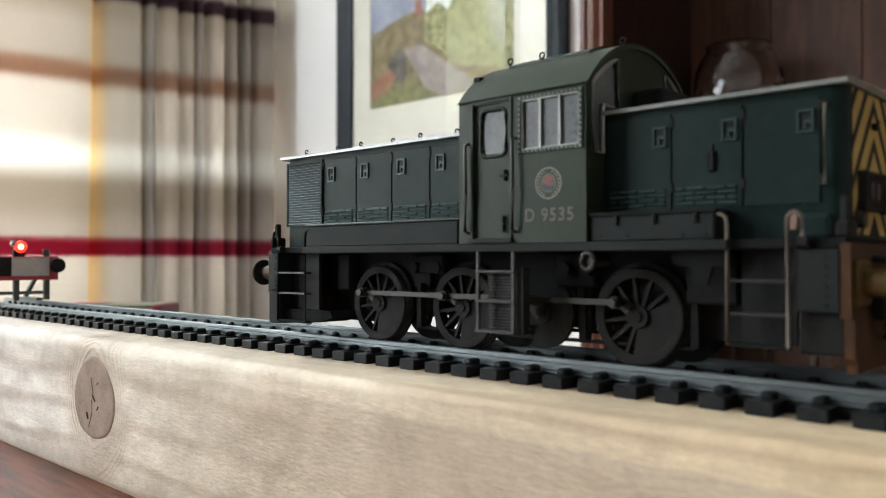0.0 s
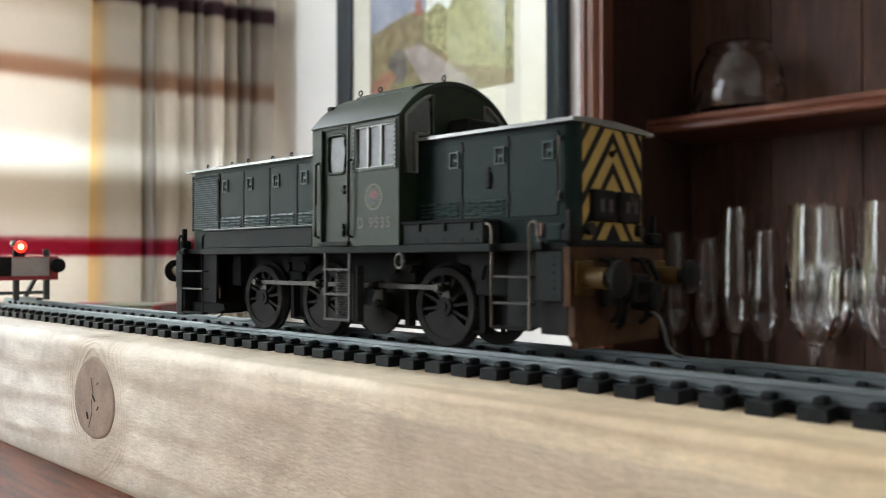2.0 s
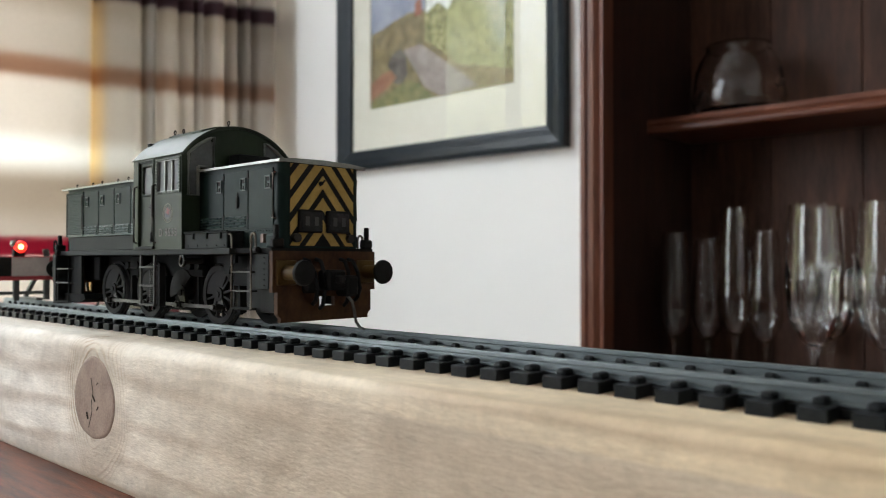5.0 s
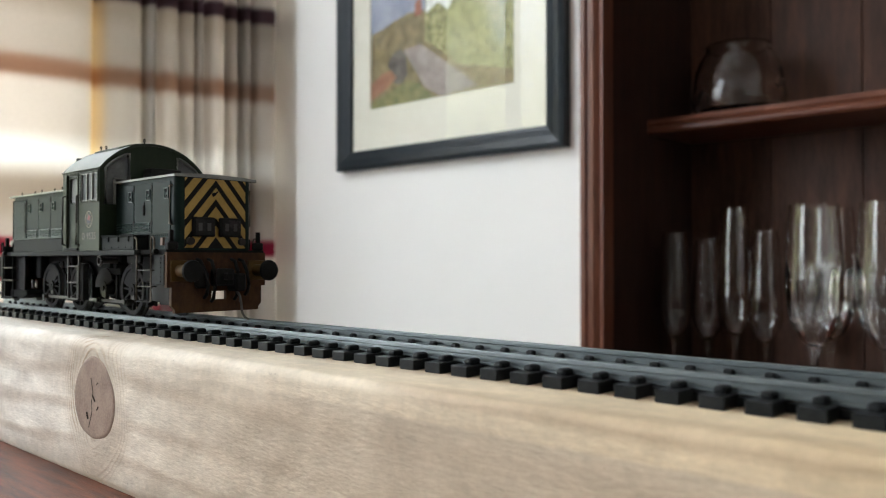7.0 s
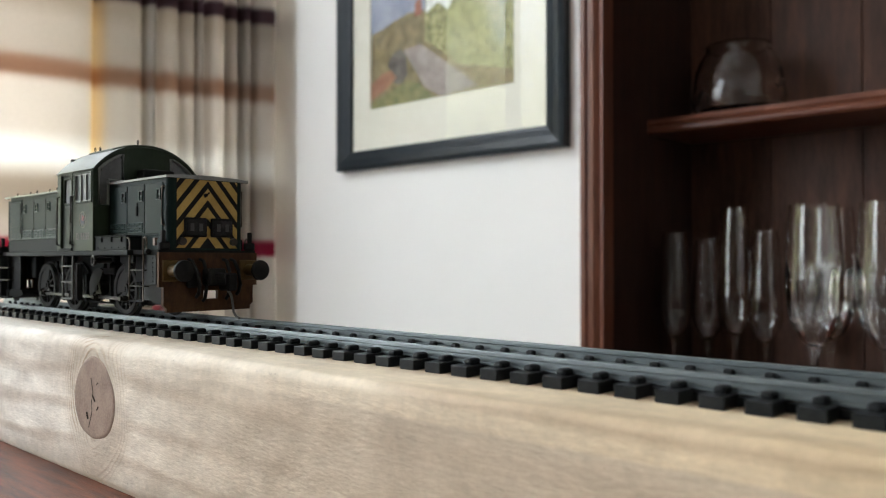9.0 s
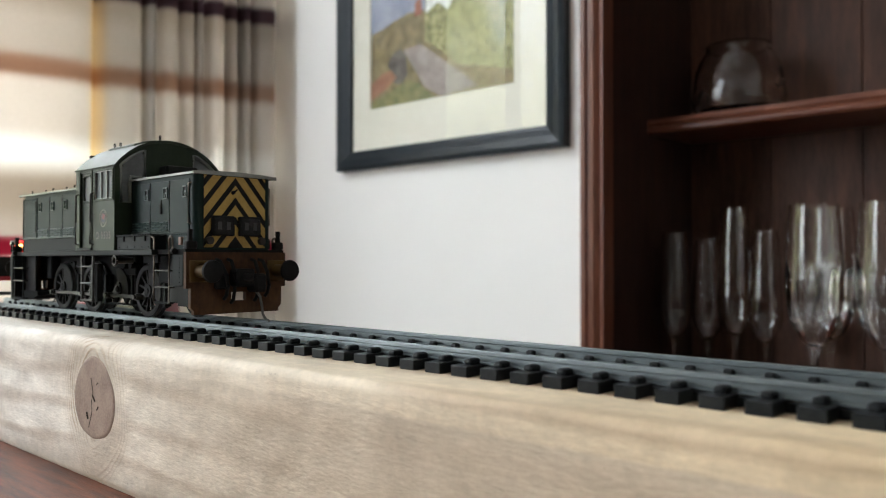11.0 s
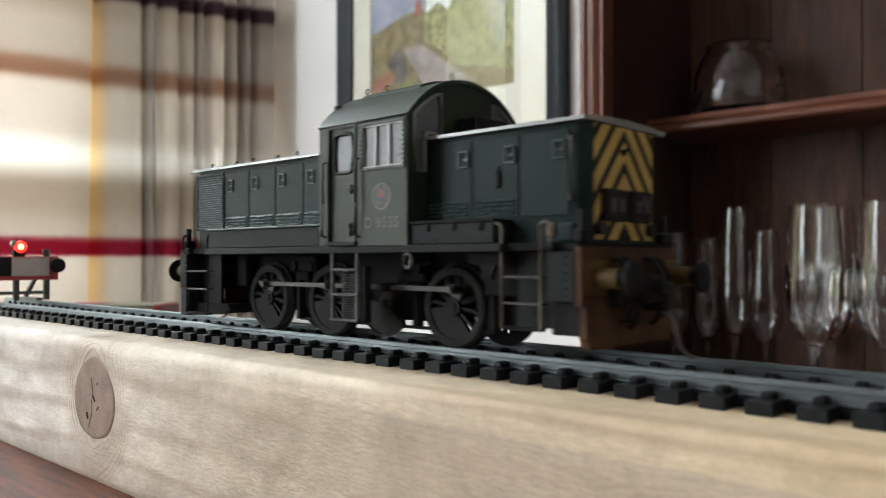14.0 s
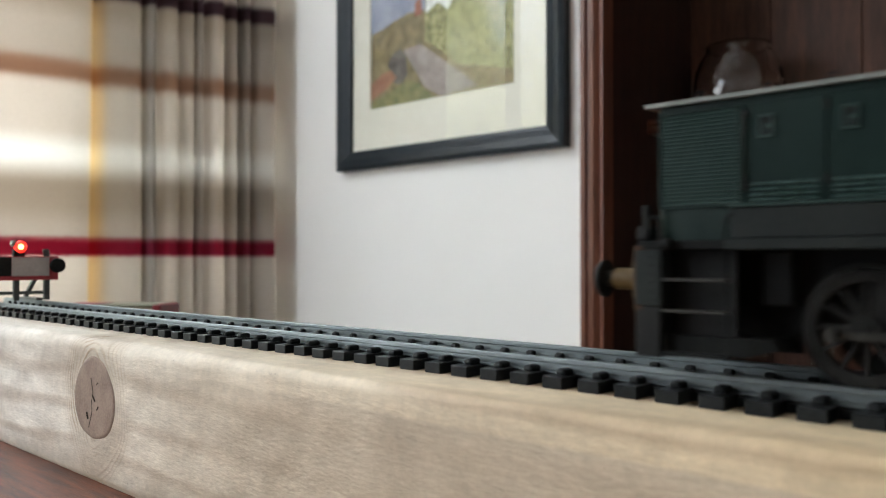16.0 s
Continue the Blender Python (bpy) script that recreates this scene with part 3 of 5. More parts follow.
# ---- the table and the timber ----
def build_table():
    t = thing("dining_table", "polished dark red-brown wooden table under the timber", "table", (0, 0, Z_FLOOR))
    h = -0.0436 - Z_FLOOR
    for k in range(7):
        y0 = -0.70 + k * 0.149
        part("tabletop_board", one_box(-1.05, 1.05, y0, y0 + 0.1484, h - 0.026, h, 0.0008), TABLEWOOD, t)
    part("apron", one_box(-0.95, 0.95, -0.6, -0.575, h - 0.12, h - 0.026), TABLEWOOD, t)
    part("apron", one_box(-0.95, 0.95, 0.22, 0.245, h - 0.12, h - 0.026), TABLEWOOD, t)
    for x in (-0.96, 0.96):
        for y in (-0.6, 0.25):
            part("leg", one_box(x - 0.03, x + 0.03, y - 0.03, y + 0.03, 0, h - 0.026, 0.004), TABLEWOOD, t)


build_table()


def build_timber():
    t = thing("timber_batten", "planed pale pine batten with a dark knot lying on the table", "timber", (0, 0, 0))
    # section (y, z) with worn round arrises, swept along x with a slightly uneven front arris
    x0, x1, n = -0.62, 0.42, 520
    bm = bmesh.new()
    rows = []
    for i in range(n + 1):
        x = x0 + (x1 - x0) * i / n
        w = 0.0006 * noise.noise((x * 30, 0, 0)) + 0.0003 * noise.noise((x * 110, 3, 0))
        dip = 0.0012 * math.exp(-((x + 0.205) / 0.012) ** 2)
        dip += 0.0024 * math.exp(-((x + 0.262) / 0.017) ** 2) * (0.45 + 0.55 * noise.noise((x * 170, 9, 0)))
        r = 0.0034 - 0.0018 * max(0.0, min(1.0, (x + 0.17) / 0.09)) + (1.0 + 1.6 * max(0.0, min(1.0, (-0.12 - x) / 0.06))) * w + dip
        sec = []
        for k in range(7):
            a = math.pi / 2 * k / 6
            sec.append((-0.0305 + r * (1 - math.sin(a)), -0.0044 - r * (1 - math.cos(a))))
        sec = [(0.0295, -0.0044), (0.0, -0.0044), (-0.015, -0.0044)] + sec[::1]
        sec = [(0.0325, -0.0074)] + sec
        sec += [(-0.0305, -0.015), (-0.0305, -0.025), (-0.0305, -0.034), (-0.0300, -0.0415), (-0.0285, -0.0436), (0.0300, -0.0436), (0.0325, -0.041)]
        rows.append([bm.verts.new((x, y, z + 0.00012 * noise.noise((x * 200, y * 200, z * 200)) if z > -0.04 and y < -0.02 else z)) for y, z in sec])
    m = len(rows[0])
    for a, b in zip(rows, rows[1:]):
        for k in range(m):
            bm.faces.new((a[k], a[(k + 1) % m], b[(k + 1) % m], b[k]))
    bm.faces.new(rows[0]), bm.faces.new(rows[-1][::-1])
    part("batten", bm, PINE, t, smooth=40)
    # the knot: an oval plug with a raised rim and cracks
    kx, kz = KNOT[0], KNOT[2]
    bm = bmesh.new()
    rings = []
    for s, lift in ((1.0, 0.00002), (0.97, 0.00022), (0.9, 0.00024), (0.6, 0.0002), (0.3, 0.00022), (0.05, 0.0002)):
        ring = []
        for k in range(40):
            a = 2 * math.pi * k / 40
            wob = 1 + 0.05 * noise.noise((math.cos(a) * 2, math.sin(a) * 2, 4))
            ring.append(bm.verts.new((kx + 0.0124 * s * wob * math.cos(a) * (1 - 0.12 * math.sin(a)), -0.0305 - lift, kz + 0.0112 * s * wob * math.sin(a))))
        rings.append(ring)
    for a, b in zip(rings, rings[1:]):
        for k in range(40):
            bm.faces.new((a[k], a[(k + 1) % 40], b[(k + 1) % 40], b[k]))
    bm.faces.new(rings[-1])
    part("knot", bm, KNOTWOOD, t, "brown oval knot with drying cracks", smooth=50)
    bm = bmesh.new()
    for pts, w in (([(-0.0015, 0.005), (-0.0002, 0.0015), (-0.001, -0.001), (-0.0008, -0.004), (-0.0028, -0.0085)], 0.00011), ([(0.0018, 0.0035), (0.0028, 0.0042)], 0.00012),
                   ([(0.0022, -0.0032), (0.003, -0.0022)], 0.00018), ([(-0.004, -0.0045), (-0.0032, -0.0062)], 0.00028), ([(0.001, -0.001), (-0.0006, 0.0006)], 0.0002)):
        tube(bm, [(kx + u, -0.03072, kz + v) for u, v in pts], w * 1.2, 6)
    part("crack", bm, CRACK, t)


build_timber()


# ---- the model railway track ----
PITCH, FIRST = 0.00697, -0.0605 + 0.0017


def build_track():
    t = thing("model_track", "straight model railway track with black sleepers on the timber", "model track", (0, 0, -0.0044))
    sec = [(-1.15, 1.85), (1.15, 1.85), (1.15, 2.1), (0.3, 2.3), (0.3, 3.4), (0.62, 3.6), (0.62, 4.25), (0.48, 4.4), (-0.48, 4.4), (-0.62, 4.25), (-0.62, 3.6), (-0.3, 3.4), (-0.3, 2.3), (-1.15, 2.1)]
    for y in (-8.8, 8.8):
        bm = prism(bmesh.new(), [(u + y, v) for u, v in sec], YZ, (-402, 410))
        part("rail", bm, RAIL, t, unit=0.001)
    bm = bmesh.new()
    box(bm, -1.7, 2.3, -15, 15, 0, 2.0, 0.14)
    for s in (-1, 1):
        for side in (-1, 1):
            yc = s * 8.8 + side * 1.45
            out = 1.5 if s == side else 0.0
            y0, y1 = sorted((yc - 0.75 * side, yc + (0.75 + out) * side))
            box(bm, -0.7, 1.25, y0, y1, 1.7, 3.1, 0.55, 2)
    first = part("sleeper", bm, SLEEPER, t, unit=0.001)
    first.location = (FIRST, 0, 0)
    for k in range(-48, 67):
        if k:
            o = new("sleeper", first.data)
            o.parent = t
            o.location = (FIRST + k * PITCH, 0.00012 * math.sin(k * 2.3), 0)
    bm = bmesh.new()
    for k in range(-48, 66):
        x = (FIRST + k * PITCH) * 1000
        for y in (-8.8, 8.8):
            box(bm, x + 2.2, x + PITCH * 1000 - 1.6, y - 1.6, y + 1.3, 0.1, 1.55)
    tagged(part("sleeper_web", bm, SLEEPER, t, unit=0.001), kind="stuff")
    bm = bmesh.new()
    for y in (-8.8, 8.8):
        box(bm, -402, -388, y - 0.95, y + 0.95, 1.95, 3.9, 0.2)
    part("rail_joiner", bm, RAIL, t, unit=0.001)


build_track()

STOPRED = material("stop_red", (0.30, 0.02, 0.03), (0.42, 0.035, 0.045), 0.5, 0, 200)
STOPWHITE = material("stop_white", (0.42, 0.38, 0.37), (0.55, 0.50, 0.48), 0.55, 0, 200)
STOPGREY = material("stop_grey", (0.05, 0.055, 0.055), (0.10, 0.105, 0.10), 0.5, 0.2, 200)
LAMPRED = glow("lamp_red", (1.0, 0.03, 0.015), 2.2)
LAMPCORE = glow("lamp_core", (1.0, 0.45, 0.12), 9.0)


def build_buffer_stop():
    t = thing("buffer_stop", "model buffer stop with red and white beam and lit red lamp", "buffer stop", (-0.366, 0, 0))
    u = 0.001
    part("beam", one_box(-1.2, 1.2, -16.5, 17.6, 8.6, 18.7, 0.3), STOPRED, t, unit=u)
    part("white_panel", one_box(1.2, 1.5, -1.6, 13.6, 10.4, 18.4, 0.1), STOPWHITE, t, unit=u)
    part("white_panel", one_box(1.2, 1.5, -16.2, -11.0, 10.4, 18.4, 0.1), STOPWHITE, t, unit=u)
    part("black_panel", one_box(1.2, 1.5, -11.0, -1.7, 10.4, 18.4, 0.1), BLACK, t, unit=u)
    for y in (-11.5, 15.4):
        bm = bmesh.new()
        rod(bm, (1.2, y, 14.9), (5.0, y, 14.9), 1.6, 14)
        rod(bm, (5.0, y, 14.9), (6.6, y, 14.9), 3.1, 18)
        part("buffer", bm, BLACK, t, unit=u, smooth=40)
    for y in (-11.5, 0.6, 13.0):
        part("post", one_box(-1, 1.0, y - 1.1, y + 1.1, 0.02, 8.7, 0.15), STOPGREY, t, unit=u)
    for y in (-8.8, 8.8):
        part("rail_stay", prism(bmesh.new(), [(-15, 0.2), (-12.6, 0.2), (-0.5, 9), (-2.2, 9.4)], XZ, (y - 0.8, y + 0.8)), STOPGREY, t, unit=u)
        part("foot", one_box(-16, 4, y - 1.3, y + 1.3, 0.02, 1.1, 0.15), STOPGREY, t, unit=u)
    part("tie", one_box(-2, -0.8, -12, 12, 2.5, 3.9, 0.1), STOPGREY, t, unit=u)
    part("upright", one_box(-0.8, 0.8, 11.4, 14.2, 18.6, 22.0, 0.6), STOPGREY, t, unit=u)
    lamp = part("lamp_body", one_box(-1.4, 1.2, -0.7, 3.9, 18.6, 21.8, 0.4), BLACK, t, unit=u)
    bm = bmesh.new()
    bmesh.ops.create_uvsphere(bm, u_segments=20, v_segments=12, radius=2.5, matrix=Matrix.Translation((1.0, 1.9, 22.8)))
    part("lens", bm, LAMPRED, lamp, "glowing red lamp lens", unit=u, smooth=60)
    bm = bmesh.new()
    bmesh.ops.create_uvsphere(bm, u_segments=14, v_segments=8, radius=1.25, matrix=Matrix.Translation((2.6, 1.5, 22.8)))
    part("bulb", bm, LAMPCORE, lamp, "bright orange lamp core", unit=u, smooth=60)
    bm = bmesh.new()
    bmesh.ops.create_uvsphere(bm, u_segments=14, v_segments=8, radius=1.4, matrix=Matrix.Translation((0.4, -0.6, 24.2)))
    part("cap", bm, TREAD, lamp, unit=u, smooth=60)


build_buffer_stop()

BOOKRED = material("book_red", (0.16, 0.012, 0.02), (0.24, 0.022, 0.03), 0.5, 0, 120, 0.0001)
BOOKGREEN = material("book_cover", (0.13, 0.13, 0.085), (0.19, 0.185, 0.13), 0.5, 0, 60, 0.0001)
PAPER = material("page_edge", (0.55, 0.48, 0.38), (0.66, 0.60, 0.50), 0.9, 0, 30, 0.0001, (1, 1, 40))


def build_book():
    b = tagged(new("book"), "closed book with olive cover and dark red spine", "book")
    b.matrix_basis = Matrix.Translation((-0.637, 0.168, -0.0436)) @ pose(0, 0, 0, 0, 0, 43)
    u = 0.001
    part("cover", one_box(-47, 31, 0, 48, 0, 2.4, 0.4), BOOKGREEN, b, unit=u)
    part("cover", one_box(-47, 31, 0, 48, 22.2, 24.4, 0.4), BOOKGREEN, b, unit=u)
    part("page_block", one_box(-45, 30, 2, 46, 2.4, 22.2), PAPER, b, unit=u)
    part("spine", one_box(31, 38, -0.5, 48.5, 0, 24.8, 1.4), BOOKRED, b, "dark red cloth book spine", unit=u)
    part("title_band", one_box(-46, -18, 4, 44, 24.4, 24.9, 0.1), BOOKRED, b, "faded red band on the cover", unit=u)


build_book()


# ---- picture on the wall ----
def build_picture():
    t = thing("framed_picture", "landscape painting in a dark blue-black frame with cream mount", "picture", (-1.2125, Y_WALL, 0.60))
    w, h, m, d = 0.335, 0.366, 0.045, 0.024

    def stick(name, a, b, mitre):
        # a moulding from a to b; profile: outer height, stepped inner slope
        bm = bmesh.new()
        prof = [(0, 0), (0, -d), (0.008, -d - 0.003), (0.024, -d), (0.037, -d + 0.006), (m, -d + 0.008), (m, 0)]
        rows = []
        for end, p in enumerate((a, b)):
            row = []
            for o, y in prof:
                k = o if end == 0 else -o
                if mitre == "h":
                    row.append(bm.verts.new((p[0] + k, y, p[1] + (o if p[1] < 0 else -o))))
                else:
                    row.append(bm.verts.new((p[0] + (o if p[0] < 0 else -o), y, p[1] + k)))
            rows.append(row)
        n = len(prof)
        for i in range(n):
            bm.faces.new((rows[0][i], rows[0][(i + 1) % n], rows[1][(i + 1) % n], rows[1][i]))
        bm.faces.new(rows[0]), bm.faces.new(rows[1][::-1])
        part(name, bm, FRAMEPAINT, t)

    stick("moulding", (-w, -h), (w, -h), "h")
    stick("moulding", (-w, h), (w, h), "h")
    stick("moulding", (-w, -h), (-w, h), "v")
    stick("moulding", (w, -h), (w, h), "v")
    part("backing", one_box(-w + m, w - m, -0.004, -0.001, -h + m, h - m), MOUNT, t)
    # mount with a window
    x0, x1, z0, z1 = -0.2285, 0.2055, -0.224, 0.235
    bm = bmesh.new()
    for a in ((-w + m, x0, -h + m, h - m), (x1, w - m, -h + m, h - m), (x0, x1, -h + m, z0), (x0, x1, z1, h - m)):
        box(bm, a[0], a[1], -0.0075, -0.0042, a[2], a[3])
    part("mount", bm, MOUNT, t, "cream card picture mount")

    def patch(name, pts, c1, c2, lift, sc=25):
        mt = material("paint_" + name, c1, c2, 0.8, 0, sc, 0.0002, fine=160)
        part(name, prism(bmesh.new(), pts, XZ, (-0.0042 - lift, -0.0042)), mt, t)

    patch("painted_sky", [(x0, -0.08), (x1, -0.08), (x1, z1), (x0, z1)], (0.15, 0.175, 0.245), (0.34, 0.355, 0.40), 0.0002, 14)
    patch("painted_hill", [(x0, z0), (x1, z0), (x1, 0.0), (0.10, 0.02), (0.0, -0.02), (-0.06, -0.022), (-0.10, -0.018), (-0.15, -0.028), (-0.19, -0.040), (x0, -0.046)], (0.11, 0.085, 0.04), (0.25, 0.20, 0.095), 0.0004, 40)
    patch("painted_tower", [(-0.082, -0.03), (-0.058, -0.03), (-0.060, 0.0), (-0.066, 0.012), (-0.08, 0.0)], (0.22, 0.08, 0.05), (0.34, 0.14, 0.09), 0.0005)
    # two patches paint the glass's reflection of window sky and foliage
    patch("reflected_trees", [(-0.05, -0.09), (0.0, -0.12), (0.05, -0.16), (x1, -0.195), (x1, 0.10), (0.16, 0.16), (0.09, 0.12), (0.03, 0.15), (-0.045, 0.06)], (0.10, 0.11, 0.035), (0.40, 0.38, 0.18), 0.0006, 70)
    patch("reflected_sky", [(-0.045, -0.03), (-0.01, -0.012), (0.02, -0.035), (0.05, 0.0), (0.06, 0.05), (0.12, 0.06), (0.15, z1), (-0.045, z1)], (0.45, 0.47, 0.42), (0.85, 0.86, 0.86), 0.00065, 50)
    patch("painted_path", [(-0.118, -0.10), (-0.062, -0.096), (-0.02, -0.125), (0.04, -0.165), (0.105, -0.213), (0.0, -0.222), (-0.05, -0.195), (-0.09, -0.14)], (0.20, 0.17, 0.15), (0.33, 0.285, 0.25), 0.0007, 30)
    patch("painted_rock", [(-0.17, -0.125), (-0.155, -0.105), (-0.13, -0.095), (-0.11, -0.11), (-0.105, -0.16), (-0.125, -0.178), (-0.15, -0.172)], (0.06, 0.055, 0.045), (0.15, 0.135, 0.11), 0.0008, 50)
    patch("painted_bank", [(x0, -0.165), (-0.19, -0.145), (-0.16, -0.14), (-0.14, -0.16), (-0.17, -0.18), (x0, -0.203)], (0.20, 0.085, 0.045), (0.32, 0.16, 0.09), 0.0009, 40)
    patch("painted_grass", [(x0, z0), (-0.02, z0), (-0.065, -0.185), (-0.1, -0.172), (-0.16, -0.19), (x0, -0.21)], (0.10, 0.115, 0.04), (0.24, 0.22, 0.09), 0.00085, 40)
    p = part("glass", one_box(-w + m - 0.002, w - m + 0.002, -0.0105, -0.0085, -h + m - 0.002, h - m + 0.002), PICTUREGLASS, t, "clear reflecting picture glass")
    p.visible_shadow = False


build_picture()


# ---- the display cabinet ----
def build_cabinet():
    t = thing("display_cabinet", "tall dark mahogany display cabinet with open shelves", "cabinet", (0, 0, Z_FLOOR))
    yf, yb, xl, xr, top = 0.873, Y_WALL - 0.003, -0.662, 0.62, 1.5 - Z_FLOOR
    # moulded stile
    prof = [(0, 0), (0, -0.004), (0.003, -0.008), (0.010, -0.008), (0.013, -0.004), (0.016, -0.004), (0.019, -0.009), (0.026, -0.010), (0.030, -0.006), (0.033, -0.003), (0.036, -0.006), (0.040, -0.006), (0.041, 0.02), (0, 0.02)]
    part("stile", prism(bmesh.new(), [(xl + a, yf + 0.01 + b) for a, b in prof], XY, (0, top)), MAHOG_V, t, "reeded mahogany front stile", smooth=25)
    part("stile", prism(bmesh.new(), [(xr - a, yf + 0.01 + b) for a, b in prof[::-1]], XY, (0, top)), MAHOG_V, t, smooth=25)
    part("side_panel", one_box(xl + 0.002, xl + 0.020, yf + 0.03, yb, 0, top), MAHOG_V, t)
    # inner face, coloured dark for the shade on the side turned from the window
    part("side_panel", one_box(xl + 0.020, xl + 0.0385, yf + 0.03, yb, 0.02, top - 0.02), MAHOG_SHADE, t)
    part("side_panel", one_box(xr - 0.0385, xr - 0.002, yf + 0.03, yb, 0, top), MAHOG_V, t)
    # back boards, coloured darker than the outside for the shade within
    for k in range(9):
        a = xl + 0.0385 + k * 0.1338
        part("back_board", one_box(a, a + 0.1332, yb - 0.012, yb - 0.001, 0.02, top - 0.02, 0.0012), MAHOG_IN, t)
    zs = 0.218 + 0.0172 - Z_FLOOR
    for z in (zs, zs + 0.42):
        bm = bmesh.new()
        prism(bm, [(1.012, z - 0.0225), (1.009, z - 0.0195), (1.0085, z - 0.0145), (1.011, z - 0.0115), (1.0085, z - 0.007), (1.011, z), (yb - 0.012, z), (yb - 0.012, z - 0.0225)], YZ, (xl + 0.0385, xr - 0.0385))
        part("shelf", bm, MAHOG, t, "mahogany shelf with moulded front edge")
    zl = -0.178 - Z_FLOOR
    part("shelf", one_box(xl + 0.0385, xr - 0.0385, yf + 0.03, yb - 0.012, zl - 0.03, zl, 0.002), MAHOG, t)
    part("base", one_box(xl + 0.0385, xr - 0.0385, yf + 0.03, yb - 0.012, 0.0, 0.09), MAHOG, t)
    for x0, x1 in ((xl + 0.041, -0.02), (-0.015, xr - 0.041)):
        d = part("door", one_box(x0, x1, yf + 0.004, yf + 0.026, 0.1, zl - 0.035, 0.003), MAHOG_V, t)
        part("knob", lathe_knob(x1 - 0.05 if x1 < 0 else x0 + 0.05, yf + 0.004, 0.42), WINFRAME, d, "small brass knob", smooth=60)
    part("cornice", one_box(xl - 0.02, xr + 0.02, yf - 0.02, yb, top, top + 0.05, 0.01, seg=2), MAHOG, t)


def lathe_knob(x, y, z):
    bm = bmesh.new()
    rod(bm, (x, y, z), (x, y - 0.012, z), 0.005, 12)
    bmesh.ops.create_uvsphere(bm, u_segments=14, v_segments=8, radius=0.01, matrix=Matrix.Translation((x, y - 0.018, z)))
    return bm


build_cabinet()


def vessel(name, label, category, at, outer, wall, group="", cuts=0, cut_depth=0.0, cut_span=(0, 0)):
    """Turned glass: a solid foot and stem, and a hollow cup; cuts: facets cut round the cup."""
    t = thing(name, label, category, at, group)
    seg = 72
    solid = [(r, z) for r, z, f in outer if not f]
    cup = [(r, z) for r, z, f in outer if f]
    cup = [(a[0] + (b[0] - a[0]) * k / 4, a[1] + (b[1] - a[1]) * k / 4) for a, b in zip(cup, cup[1:]) for k in range(4)] + [cup[-1]]
    if len(solid) > 3:
        bm = bmesh.new()
        rings = lathe(bm, [(0.0004, solid[0][1])] + solid + [(0.0004, solid[-1][1] + 0.0003)], seg=seg)
        bm.faces.new(rings[0][::-1]), bm.faces.new(rings[-1])
        part("stem", bm, CRYSTAL, t, smooth=35)
        first = [(0.0004, cup[0][1] - 0.004)]
    else:
        first = [(0.0004, solid[0][1])] + solid
    bm = bmesh.new()
    inner = [(max(r - wall, 0.0004), z + (wall * 1.5 if i == 0 else 0)) for i, (r, z) in enumerate(cup)][::-1]
    inner[0] = (cup[-1][0] - wall * 0.9, cup[-1][1])
    allp = first + cup + inner + [(0.0004, inner[-1][1])]
    rings = lathe(bm, allp, seg=seg)
    if cuts:
        for ring, (r, z) in zip(rings[len(first):len(first) + len(cup)], cup):
            u = (z - cut_span[0]) / (cut_span[1] - cut_span[0])
            if 0 <= u <= 1:
                for k, v in enumerate(ring):
                    a = 2 * math.pi * k / seg
                    g = abs(math.sin(a * cuts / 2 + u * 2.4)) * abs(math.sin(a * cuts / 2 - u * 2.4))
                    f = 1 - cut_depth / r * g * math.sin(math.pi * min(max(u, 0), 1))
                    v.co.x *= f
                    v.co.y *= f
    bm.faces.new(rings[0][::-1]), bm.faces.new(rings[-1])
    part("cup", bm, CRYSTAL, t, smooth=35)
    return t


FOOT = [(0.031, 0.0, 0), (0.031, 0.0015, 0), (0.012, 0.004, 0), (0.0045, 0.009, 0), (0.0032, 0.03, 0), (0.0032, 0.062, 0)]
FLUTE = FOOT + [(0.0042, 0.080, 0), (0.0062, 0.086, 0), (0.0085, 0.091, 1), (0.0135, 0.098, 1), (0.0190, 0.109, 1), (0.0222, 0.122, 1), (0.0232, 0.138, 1), (0.0228, 0.160, 1), (0.0216, 0.19, 1), (0.0200, 0.22, 1), (0.0183, 0.250, 1), (0.0172, 0.270, 1)]
GOBLET = [(r * 1.15, z, f) for r, z, f in FOOT] + [(0.0048, 0.076, 0), (0.0080, 0.084, 0)] + [(0.0105, 0.089, 1), (0.0180, 0.097, 1), (0.0255, 0.109, 1), (0.0305, 0.122, 1), (0.0332, 0.137, 1), (0.0345, 0.155, 1), (0.0345, 0.175, 1), (0.0338, 0.195, 1), (0.0325, 0.218, 1), (0.0308, 0.242, 1), (0.0288, 0.2645, 1)]
ZL = -0.178
for x, y, k in ((-0.483, 1.003, 1.0), (-0.579, 1.010, 0.876), (-0.548, 1.055, 0.84), (-0.452, 1.035, 0.878)):
    vessel("champagne_flute", "clear slender champagne flute standing on the dark shelf", "glass", (x, y, ZL), [(r, z * k, f) for r, z, f in FLUTE], 0.0009, "glasses in the cabinet")
for x, y in ((-0.3515, 0.933), (-0.2695, 0.938), (-0.366, 1.040)):
    vessel("goblet", "clear cut-crystal goblet standing on the dark shelf", "glass", (x, y, ZL), GOBLET, 0.0013, "glasses in the cabinet", 8, 0.005, (0.09, 0.20))
